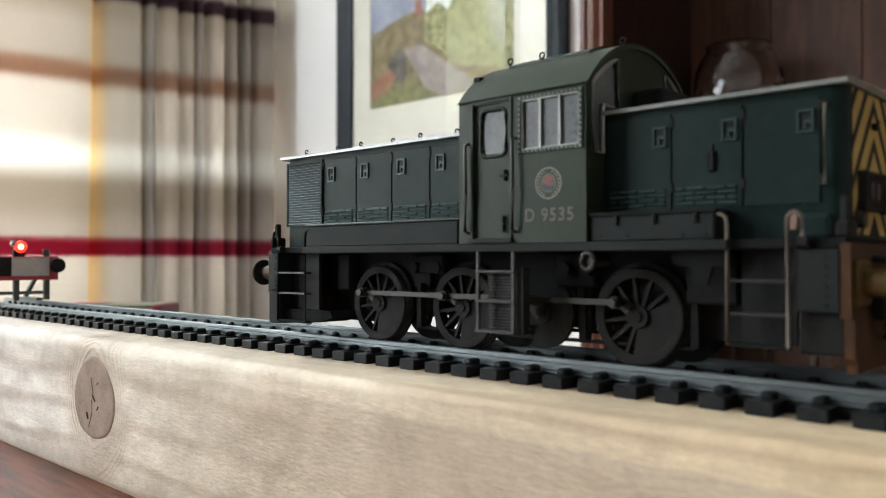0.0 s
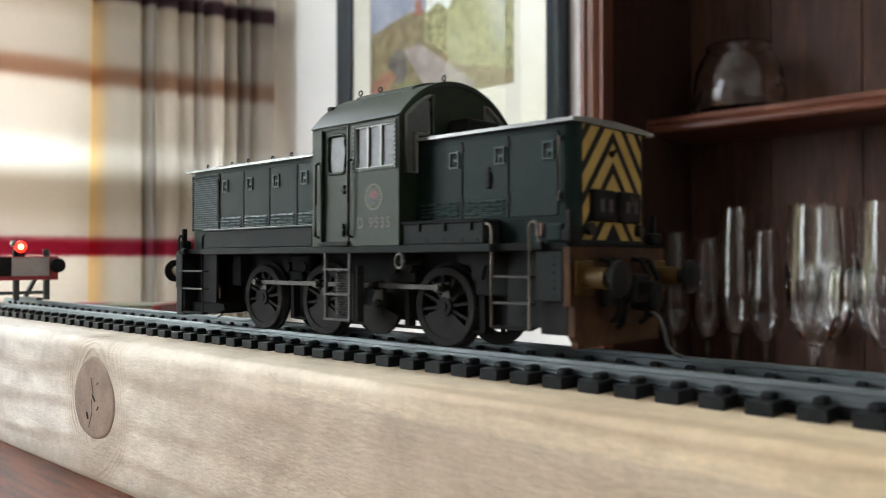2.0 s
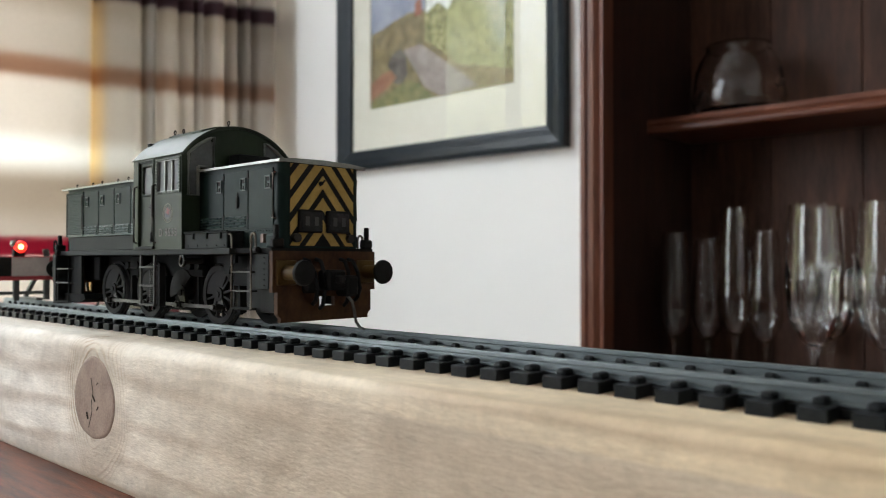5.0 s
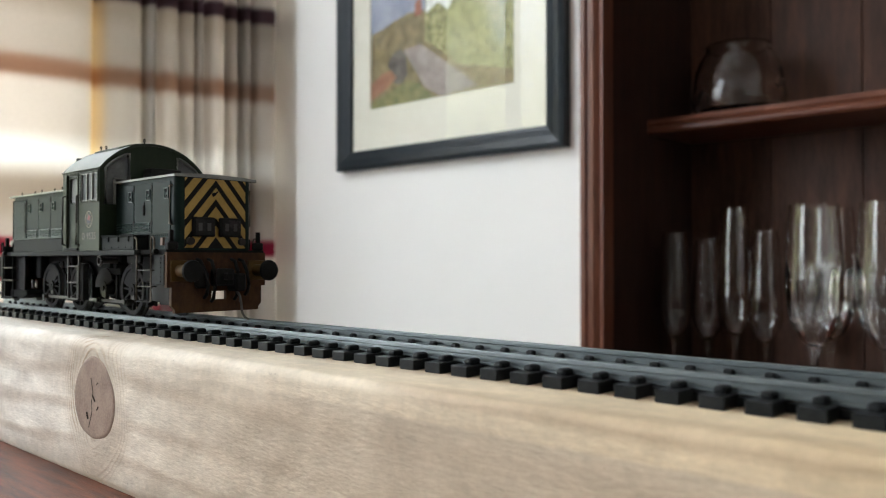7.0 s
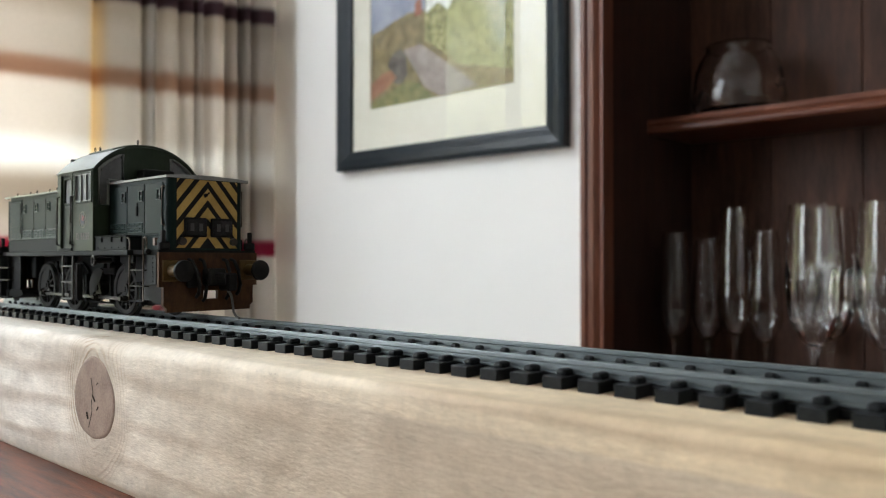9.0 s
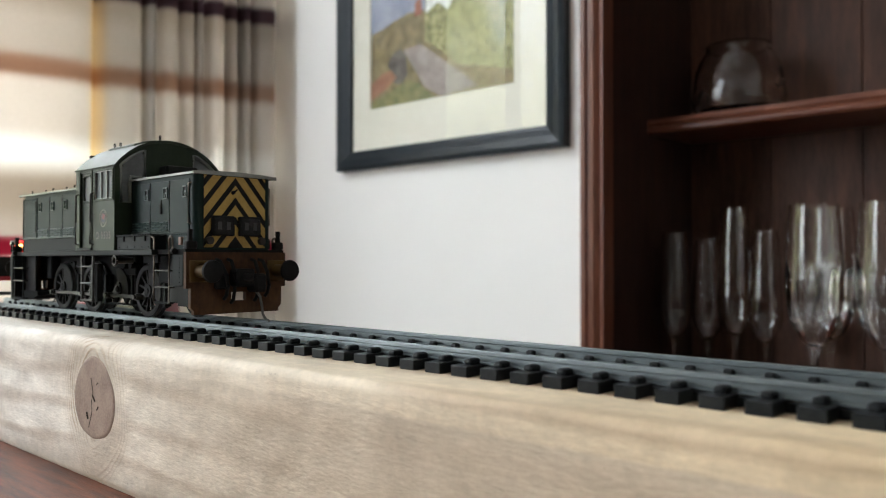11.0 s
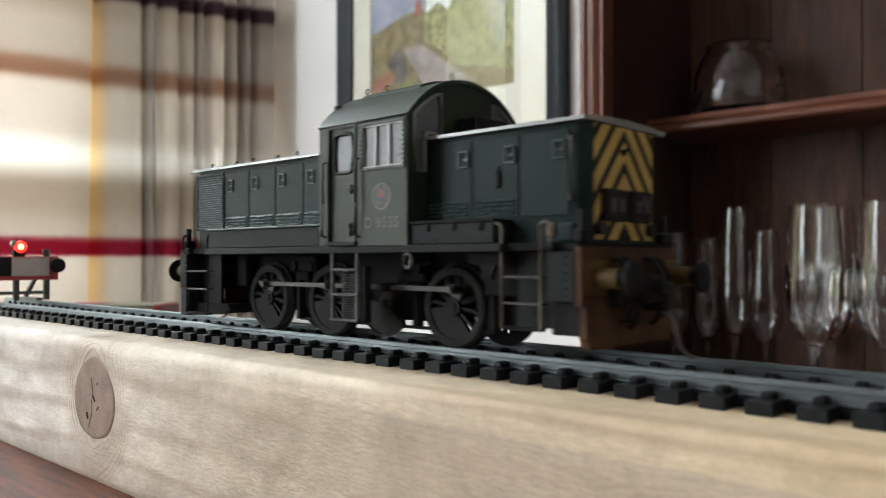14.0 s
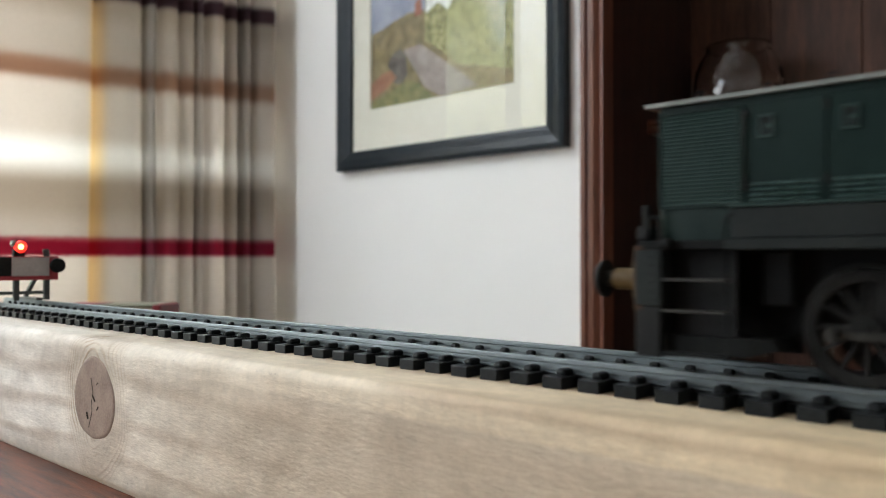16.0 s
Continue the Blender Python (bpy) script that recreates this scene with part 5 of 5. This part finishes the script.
def build_underframe():
    lp("running_plate", box(bmesh.new(), -48.4, 47.9, -17.7, 17.7, 18.65, 20.1, 0.12), VALANCE)
    lp("end_platform", box(bmesh.new(), 47.9, 62.9, -15.9, 15.9, 18.8, 20.1, 0.1), GRIME)
    lp("end_platform", box(bmesh.new(), -62.9, -48.4, -15.9, 15.9, 18.8, 20.1, 0.1), GRIME)
    lp("main_frame", box(bmesh.new(), -46, 46, -5.6, 5.6, 6.2, 18.7), BLACK)
    lp("frame_stretcher", box(bmesh.new(), 46, 62, -5.6, 5.6, 10.4, 18.7), BLACK)
    lp("frame_stretcher", box(bmesh.new(), -62, -46, -5.6, 5.6, 10.4, 18.7), BLACK)
    lp("centre_web", box(bmesh.new(), -60.5, -45.5, 3.2, 5.0, 2.6, 10.5), BLACK)
    for s in (-1, 1):
        y = 6.2 * s
        # frame plate behind the wheels, with cut-outs between the axles
        outline = [(-59, 18.7), (-59, 10.4), (-46.5, 10.4), (-44.8, 4.4), (-43.5, 4.4), (-41.5, 9.5), (-24.5, 9.5), (-22.5, 5.6), (-18, 5.6), (-16, 9), (-1, 9), (2, 5.2), (17, 5.2), (20, 8.5), (38, 8.5), (40, 5), (46, 4.6), (47.5, 10.4), (60, 10.4), (60, 18.7)]
        lp("frame_plate", prism(bmesh.new(), outline, XZ, sorted((y - 0.4, y + 0.4))), GRIME)
        # hanging gear above and between the wheels
        for x0, x1, z0, z1, d in ((-23.5, -18.5, 11.5, 18.2, 7.8), (-20, -13, 14.5, 18.4, 10), (13, 21, 12.5, 18.6, 9.0), (38.3, 46.5, 10.5, 18.6, 10.5), (-46.5, -42, 10.5, 18.6, 9.5), (17.2, 19.8, 4.8, 13, 8.6), (-1.6, 1.0, 5.0, 12.5, 8.4)):
            lp("hanger_bracket", box(bmesh.new(), x0, x1, *sorted((6.0 * s, d * s)), z0, z1, 0.35), GRIME)
        for x in (-21.3, -15.0, 15.6, 20.0):
            bm = rod(bmesh.new(), (x, 8.0 * s, 15.6), (x, 10.4 * s, 15.6), 1.15, 14)
            lp("spring_pot", bm, GRIME, smooth=40)
        for x in (39.0, 0.4, 18.6, -20.7):
            lp("brake_shoe", prism(bmesh.new(), [(x - 0.6, 3.2), (x + 0.7, 3.6), (x + 0.5, 12.5), (x - 0.4, 12.5)], XZ, sorted((7.2 * s, 9.2 * s))), GRIME)
        lp("brake_rod", rod(bmesh.new(), (-21, 8.2 * s, 3.3), (39, 8.2 * s, 3.3), 0.35, 8), GRIME)
        lp("frame_skirt", prism(bmesh.new(), [(-59.2, 2.6), (-46.5, 3.4), (-42.5, 4.6), (-43.5, 6.0), (-59.2, 6.0)], XZ, sorted((6.4 * s, 14.0 * s))), GRIME)
        # pipe coupling: a flanged ring under the plate
        bm = bmesh.new()
        tube(bm, [(25.2 + 1.15 * math.cos(a), 17.5 * s, 17.0 + 1.35 * math.sin(a)) for a in [2 * math.pi * k / 20 for k in range(21)]], 0.42, 8)
        rod(bm, (25.2, 12 * s, 17.0), (25.2, 17.2 * s, 17.0), 0.85, 12)
        lp("filler_pipe", bm, RODMAT, smooth=50)
        lp("splash_bracket", prism(bmesh.new(), [(38.6, 18.6), (47, 18.6), (47, 16.6), (44.8, 16.2), (44.0, 13.6), (42.0, 13.6), (41.6, 16.2), (38.6, 16.6)], XZ, sorted((14.6 * s, 15.4 * s))), GRIME)
        # cab steps
        st = lp("cab_step", box(bmesh.new(), 2.0, 2.7, *sorted((17.1 * s, 17.8 * s)), 4.4, 18.7, 0.08), LADDER)
        lp("upright", box(bmesh.new(), 9.9, 10.6, *sorted((17.1 * s, 17.8 * s)), 4.4, 18.7, 0.08), LADDER, "", st)
        for z in (15.2, 10.0, 4.7):
            lp("rung", box(bmesh.new(), 2.0, 10.6, *sorted((16.2 * s, 18.0 * s)), z - 0.25, z + 0.25, 0.06), LADDER, "", st)
        lp("step_back", box(bmesh.new(), 2.6, 10.0, *sorted((15.0 * s, 15.2 * s)), 4.8, 14.8), BLACK, "", st)
        mesh = bmesh.new()
        for i in range(15):
            for j in range(17):
                cx, cz = 3.2 + i * 0.44 + (0.22 if j % 2 else 0), 5.3 + j * 0.55
                if cx < 9.8:
                    prism(mesh, [(cx - 0.2, cz), (cx, cz - 0.26), (cx + 0.2, cz), (cx, cz + 0.26)], XZ, sorted((15.2 * s, 15.32 * s)))
        tagged(lp("step_mesh", mesh, LADDER, "dark expanded metal backing of the cab steps", st), kind="stuff")
        lp("side_gusset", box(bmesh.new(), 10.6, 12.0, *sorted((15.1 * s, 17.0 * s)), 4.4, 16, 0.1), BLACK, "", st)
        # end steps with tall hooped handrails
        for e in (1, -1):
            xa, xb = sorted((47.6 * e if e > 0 else -48.6, 55.9 * e if e > 0 else -58.6))
            zb = 5.4 if e > 0 else 3.4
            near, far = (xa, xb) if e > 0 else (xb, xa)
            m = HANDRAIL if e > 0 else GRIME
            es = lp("end_step", box(bmesh.new(), xa, xb, *sorted((15.2 * s, 17.0 * s)), zb - 0.25, zb + 0.3, 0.08), GRIME)
            lp("stanchion", tube(bmesh.new(), [(near, 16.8 * s, zb), (near, 16.8 * s, 22.4), (near - 0.25 * e, 16.8 * s, 23.3), (near - 0.9 * e, 16.8 * s, 23.7), (near - 1.4 * e, 16.8 * s, 23.7)], 0.29), m, "", es, 60)
            hoop = [(far, 16.8 * s, zb), (far, 16.8 * s, 22.6)] + [(far + e * (0.95 - 0.95 * math.cos(a)), 16.8 * s, 22.6 + 1.1 * math.sin(a)) for a in (0.5, 1.0, 1.57, 2.1, 2.6)] + [(far + 1.9 * e, 16.8 * s, 22.4), (far + 1.9 * e, 16.8 * s, 20.0)]
            lp("stanchion", tube(bmesh.new(), hoop, 0.29), m, "", es, 60)
            for z in (9.7, 14.3):
                lp("rung", box(bmesh.new(), xa, xb, *sorted((15.0 * s, 16.9 * s)), z - 0.2, z + 0.2, 0.05), RODMAT, "", es)
            lp("step_back", box(bmesh.new(), xa + 0.3, xb - 0.3, *sorted((11.8 * s, 12.6 * s)), zb, 18.7), BLACK, "", es)
            # sand box beside the steps
            sx = sorted((56.6 * e, 62.2 * e)) if e > 0 else (-63.3, -59.2)
            sb = lp("sand_box", box(bmesh.new(), *sx, *sorted((11 * s, 16.2 * s)), 10.3, 18.7, 0.15), VALANCE)
            bm = bmesh.new()
            for k in range(6):
                rod(bm, (61.0 * e - 0.5 * e, 16.1 * s, 11.2 + k * 1.3), (61.0 * e - 0.5 * e, 16.45 * s, 11.2 + k * 1.3), 0.17, 6)
            lp("riveting", bm, VALANCE, "", sb)
            lp("sand_box_base", box(bmesh.new(), *sx, *sorted((10.5 * s, 14.6 * s if e > 0 else 16.0 * s)), 4.6 if e > 0 else 2.6, 10.3, 0.2), BLACK, "", sb)
            lp("coupling_tap", rod(bmesh.new(), (57.2 * e, 16.6 * s, 19.6), (58.6 * e, 16.6 * s, 19.6), 0.8, 10), BLACK, "", sb, 50)
    # buffer beams
    for e in (1, -1):
        xa, xb = sorted((62.2 * e, 63.5 * e))
        bm = bmesh.new()
        # plate in two halves with a slot between, beside the hook at the rear end
        lo, hi, zb, zt = (-2.2, 2.6, 5.9, 8.3) if e > 0 else (-5.4, -3.2, 6.4, 9.5)
        prism(bm, [(-16, 19.4), (16, 19.4), (16, 9.6), (-16, 9.6)], YZ, (xa, xb))
        for s, k in ((-1, lo), (1, hi)):
            prism(bm, [(k, 9.6), (14.6 * s, 9.6), (14.6 * s, 4.4), (13.6 * s, 3.4), (13.6 * s, 2.4), (k, 2.4)], YZ, (xa, xb))
        prism(bm, [(lo, zb), (hi, zb), (hi, 2.4), (lo, 2.4)], YZ, (xa, xb))
        prism(bm, [(lo, 9.6), (hi, 9.6), (hi, zt), (lo, zt)], YZ, (xa, xb))
        beam = lp("buffer_beam", bm, BUFFERBEAM, "rusty ochre-brown buffer beam")
        for s in (-1, 1):
            bm = bmesh.new()
            box(bm, *sorted((63.5 * e, 64.3 * e)), 12.4 * s - 2.9, 12.4 * s + 2.9, 11.2, 17.2, 0.3)
            rod(bm, (64.1 * e, 12.4 * s, 14.2), (68.6 * e, 12.4 * s, 14.2), 1.75, 20)
            hous = lp("buffer_housing", bm, BUFFERCOL, "ochre buffer housing", beam, 40)
            bm = bmesh.new()
            rod(bm, (68.2 * e, 12.4 * s, 14.2), (70.4 * e, 12.4 * s, 14.2), 1.3, 16)
            lathe_pts = [(0.01, 71.7 * e), (1.8, 71.6 * e), (2.9, 71.2 * e), (3.05, 70.8 * e), (3.05, 70.4 * e), (0.01, 70.2 * e)]
            lathe(bm, lathe_pts, (0, 12.4 * s, 14.2), 28, "x")
            lp("buffer_head", bm, BLACK, "", hous, 40)
            bm = bmesh.new()
            box(bm, *sorted((61.8 * e, 62.8 * e)), 14.2 * s - 0.6, 14.2 * s + 0.6, 20.1, 25.6, 0.15)
            box(bm, *sorted((61.4 * e, 63.4 * e)), *sorted((12.4 * s, 15.6 * s)), 20.1, 22.4, 0.4)
            lp("lamp_iron", bm, BLACK, "", beam)
        # drawhook, pipes and the hanging coupling
        bm = bmesh.new()
        box(bm, *sorted((63.5 * e, 67.9 * e)), -2.8, 2.8, 9.8, 14.8, 0.5)
        box(bm, *sorted((63.5 * e, 70.1 * e)), -1.0, 1.0, 11.5, 13.6, 0.4)
        box(bm, *sorted((63.5 * e, 65.7 * e)), -8.0, -4.0, 9.2, 14.0, 0.6)
        box(bm, *sorted((63.5 * e, 68.7 * e)), 2.6, 6.2, 8.2, 13.4, 0.6)
        lp("drawhook", bm, BLACK, "", beam)
        for y0, y1, z1 in ((-7, -5.2, 6.5), (6.8, 8.2, 7.0), (-3.4, -3.0, 5.4), (4.2, 4.6, 5.8)):
            pts = [(63.7 * e, y0, 17.4), (65.5 * e, y0, 17.0), (66.7 * e, (y0 + y1) / 2, 14), (66.7 * e, y1, 10), (65.9 * e, y1, z1 + 1), (64.7 * e, y1, z1)]
            lp("brake_hose", tube(bmesh.new(), pts, 0.5), BLACK, "", beam, 60)
        wire = [(63.7 * e, 3.6, 9.4), (66.6 * e, 3.6, 8.8), (69.3 * e, 3.4, 7.0), (70.3 * e, 3.3, 4.4), (70.9 * e, 3.2, 2.2), (72.3 * e, 3.2, 0.9), (73.9 * e, 3.2, 0.5)]
        lp("coupling_hook", tube(bmesh.new(), wire, 0.36), HOSE, "bent wire coupling hook", beam, 60)


build_underframe()


def build_front_end():
    """Warning stripes, code boxes and small fittings on the bonnet's front."""
    x = 61.9
    panel = lp("warning_panel", box(bmesh.new(), x - 0.1, x + 0.12, -10.0, 10.0, 20.6, 40.7), BLACK, "black panel with yellow chevron stripes")
    for k in range(-2, 4):
        c0, c1 = 34.9 + 5.5 * k, 38.2 + 5.5 * k
        for s in (-1, 1):
            pts = [(0, 20.7), (9.9, 20.7), (9.9, 40.6), (0, 40.6)]
            pts = clip_poly(clip_poly(pts, 1.2, 1, c1), -1.2, -1, -c0)
            if len(pts) > 2:
                lp("yellow_stripe", prism(bmesh.new(), [(s * u, v) for u, v in pts], YZ, (x + 0.1, x + 0.16)), YELLOW, "", panel)
    for y in (-4.3, 4.3):
        b = lp("code_box", box(bmesh.new(), x, x + 1.4, y - 3.5, y + 3.5, 23.9, 29.5, 0.4, 2), BLACK)
        lp("code_glass", box(bmesh.new(), x + 1.4, x + 1.48, y - 3.0, y + 3.0, 24.5, 28.9, 0.1), LENSDARK, "dark glazed train code window", b)
        for d in (-1.4, 1.4):
            lp("code_mark", box(bmesh.new(), x + 1.46, x + 1.52, y + d - 0.6, y + d + 0.6, 25.6, 27.8), LENSMARK, "", b)
    for y in (-8.4, 8.4):
        bm = rod(bmesh.new(), (x, y, 22.6), (x + 1.3, y, 22.6), 1.1, 14)
        lp("marker_light", bm, RODMAT, "", None, 40)
    bm = bmesh.new()
    rod(bm, (x, -0.9, 36.2), (x + 0.9, -0.9, 36.2), 0.5, 10)
    rod(bm, (x + 0.7, -1.3, 35.6), (x + 0.7, 0.2, 37.0), 0.25, 8)
    lp("lamp_bracket", bm, BLACK)
    lp("roof_lamp", rod(bmesh.new(), (61.8, 12.0, 41.0), (62.6, 13.4, 41.0), 0.5, 10), ROOFGREY)


build_front_end()


def build_wheels():
    """Six spoked wheels that turn, two jackshaft cranks, two coupling rods."""
    made = []
    SPOKE = {}
    for s in (-1, 1):
        o = lp("spoke", prism(bmesh.new(), [(1.6, 0.36), (6.5, 0.24), (6.5, -0.24), (1.6, -0.36)], XZ, sorted((7.9 * s, 8.9 * s))), WHEELMAT)
        SPOKE[s] = o.data
        bpy.data.objects.remove(o)
    for s in (-1, 1):
        pin = PIN_ANGLE + (0 if s < 0 else 90)
        for wx in WHEEL_X:
            bm = bmesh.new()
            yo = 9.3 * s
            rod(bm, (0, 7.2 * s, 0), (0, 9.45 * s, 0), 1.9, 18)
            rod(bm, (0, 9.4 * s, 0), (0, 9.7 * s, 0), 0.85, 14)
            axle = s < 0
            if axle:
                rod(bm, (0, -7.2, 0), (0, 7.2, 0), 1.0, 10)
            w = lp("wheel", bm, WHEELMAT, "spoked wheel with grimy tyre", None, 40)
            for k in range(12):
                sp = new("spoke", SPOKE[s])
                sp.parent = w
                sp.matrix_basis = pose(0, 0, 0, 0, -(30 * k + 15 + pin), 0)
            # tyre with flange
            prof = [(6.35, 9.2 * s), (7.0, 9.3 * s), (7.75, 9.3 * s), (7.95, 9.15 * s), (8.0, 7.9 * s), (8.85, 7.7 * s), (8.85, 7.2 * s), (6.35, 7.2 * s), (6.35, 9.2 * s)]
            t = bmesh.new()
            lathe(t, prof, seg=56, axis="y")
            bmesh.ops.remove_doubles(t, verts=t.verts, dist=0.001)
            tyre = lp("tyre", t, WHEELMAT, "", w, 35)
            band = bmesh.new()
            lathe(band, [(8.01, 9.0 * s), (8.02, 8.9 * s), (8.02, 8.0 * s), (8.01, 7.9 * s)], seg=56, axis="y")
            lp("tread", band, TREAD, "bright worn wheel tread", tyre, 35)
            # balance weight opposite the crank
            a0, a1 = radians(pin + 180 - 62), radians(pin + 180 + 62)
            arc = [(6.45 * math.cos(a0 + (a1 - a0) * k / 14), 6.45 * math.sin(a0 + (a1 - a0) * k / 14)) for k in range(15)]
            arc += [(1.7 * math.cos(a1), 1.7 * math.sin(a1)), (1.7 * math.cos(a0), 1.7 * math.sin(a0))]
            lp("balance_weight", prism(bmesh.new(), arc, XZ, sorted((8.0 * s, 8.95 * s))), WHEELMAT, "", w)
            # crank web and pin
            p = (PIN_R * math.cos(radians(pin)), PIN_R * math.sin(radians(pin)))
            crank = bmesh.new()
            n = (-p[1] / PIN_R, p[0] / PIN_R)
            prism(crank, [(n[0] * 1.2, n[1] * 1.2), (p[0] + n[0] * 0.9, p[1] + n[1] * 0.9), (p[0] * 1.3, p[1] * 1.3), (p[0] - n[0] * 0.9, p[1] - n[1] * 0.9), (-n[0] * 1.2, -n[1] * 1.2)], XZ, sorted((8.7 * s, 9.25 * s)))
            rod(crank, (p[0], 9.0 * s, p[1]), (p[0], 12.4 * s, p[1]), 0.75, 8)
            lp("crank_pin", crank, RODMAT, "", w)
            made.append((w, wx))
        bm = bmesh.new()
        p = (PIN_R * math.cos(radians(pin)), PIN_R * math.sin(radians(pin)))
        rod(bm, (0, 6.0 * s, 0), (0, 9.6 * s, 0), 2.2, 18)
        rod(bm, (0, 9.5 * s, 0), (0, 10.0 * s, 0), 0.9, 12)
        j = lp("jackshaft", bm, WHEELMAT, "crank disc with heavy balance weight", None, 40)
        a0, a1 = radians(pin + 180 - 75), radians(pin + 180 + 75)
        arc = [(6.6 * math.cos(a0 + (a1 - a0) * k / 14), 6.6 * math.sin(a0 + (a1 - a0) * k / 14)) for k in range(15)] + [(-p[0] * 0.1, -p[1] * 0.1)]
        lp("balance_weight", prism(bmesh.new(), arc, XZ, sorted((8.4 * s, 9.4 * s))), WHEELMAT, "", j)
        crank = bmesh.new()
        n = (-p[1] / PIN_R, p[0] / PIN_R)
        prism(crank, [(n[0] * 1.7, n[1] * 1.7), (p[0] + n[0], p[1] + n[1]), (p[0] * 1.3, p[1] * 1.3), (p[0] - n[0], p[1] - n[1]), (-n[0] * 1.7, -n[1] * 1.7)], XZ, sorted((8.6 * s, 9.7 * s)))
        rod(crank, (p[0], 9.0 * s, p[1]), (p[0], 12.4 * s, p[1]), 0.75, 8)
        lp("crank_pin", crank, RODMAT, "", j)
        made.append((j, JACK_X))
        # the coupling rod: bars with bosses at each pin; its own origin is the circle's centre
        bm = bmesh.new()
        xs = sorted([*WHEEL_X, JACK_X])
        for a, b in zip(xs, xs[1:]):
            prism(bm, [(a, -0.48), (b, -0.48), (b, 0.48), (a, 0.48)], XZ, sorted((10.4 * s, 11.0 * s)))
        for a in xs:
            rod(bm, (a, 10.1 * s, 0), (a, 11.6 * s, 0), 1.0, 16)
            rod(bm, (a, 11.5 * s, 0), (a, 12.2 * s, 0), 0.8, 6)
        r = lp("coupling_rod", bm, RODMAT, "grey steel coupling rod between the wheels", None, 40)
        made.append((r, ("rod", pin)))
    return made


TURNING = build_wheels()
ROLL_R = 8.22


# ---- movement ----
# distance of the locomotive from its stand at the buffer stop, in millimetres, by time
RUN = [(0.0, 179.2), (0.5, 174.4), (1.0, 164.5), (1.5, 152.3), (2.0, 136.4), (2.5, 119.1), (3.0, 105.2), (3.5, 92.5), (4.0, 79.3),
       (6.5, 16.35), (7.0, 4.44), (7.4, 0.15), (8.0, 0.0), (9.5, 0.0), (10.0, 1.6), (10.5, 6.4), (11.0, 14.6), (11.5, 26.3), (12.0, 42.45), (12.5, 61.7), (13.0, 84.3),
       (13.5, 109.7), (14.0, 138.7), (14.5, 171.2), (15.0, 206.5), (15.5, 242.0), (16.0, 275.2)]


def run_at(t):
    """Monotone cubic through the rows of RUN."""
    ts, vs = [a for a, _ in RUN], [b for _, b in RUN]
    d = [(vs[i + 1] - vs[i]) / (ts[i + 1] - ts[i]) for i in range(len(ts) - 1)]
    m = [d[0] * 0.6] + [0 if a * b <= 0 else 2 * a * b / (a + b) for a, b in zip(d, d[1:])] + [d[-1]]
    i = max(k for k in range(len(ts) - 1) if ts[k] <= t + 1e-9)
    h = ts[i + 1] - ts[i]
    u = min(max((t - ts[i]) / h, 0), 1)
    return ((2 * u ** 3 - 3 * u ** 2 + 1) * vs[i] + (u ** 3 - 2 * u ** 2 + u) * h * m[i] + (3 * u ** 2 - 2 * u ** 3) * vs[i + 1] + (u ** 3 - u ** 2) * h * m[i + 1])


def motions():
    steps = [k / 10 for k in range(161)]
    walk(LOCO, [(t, pose(-0.275 + run_at(t) / 1000, 0, 0)) for t in steps])
    for ob, x in TURNING:
        if isinstance(x, tuple):
            rows = []
            for t in steps:
                a = radians(x[1]) - run_at(t) / ROLL_R
                rows.append((t, pose(PIN_R * math.cos(a) / 1000, 0, 0.008 + PIN_R * math.sin(a) / 1000)))
        else:
            rows = [(t, pose(x / 1000, 0, 0.008, 0, math.degrees(run_at(t) / ROLL_R), 0)) for t in steps]
        walk(ob, rows)


motions()
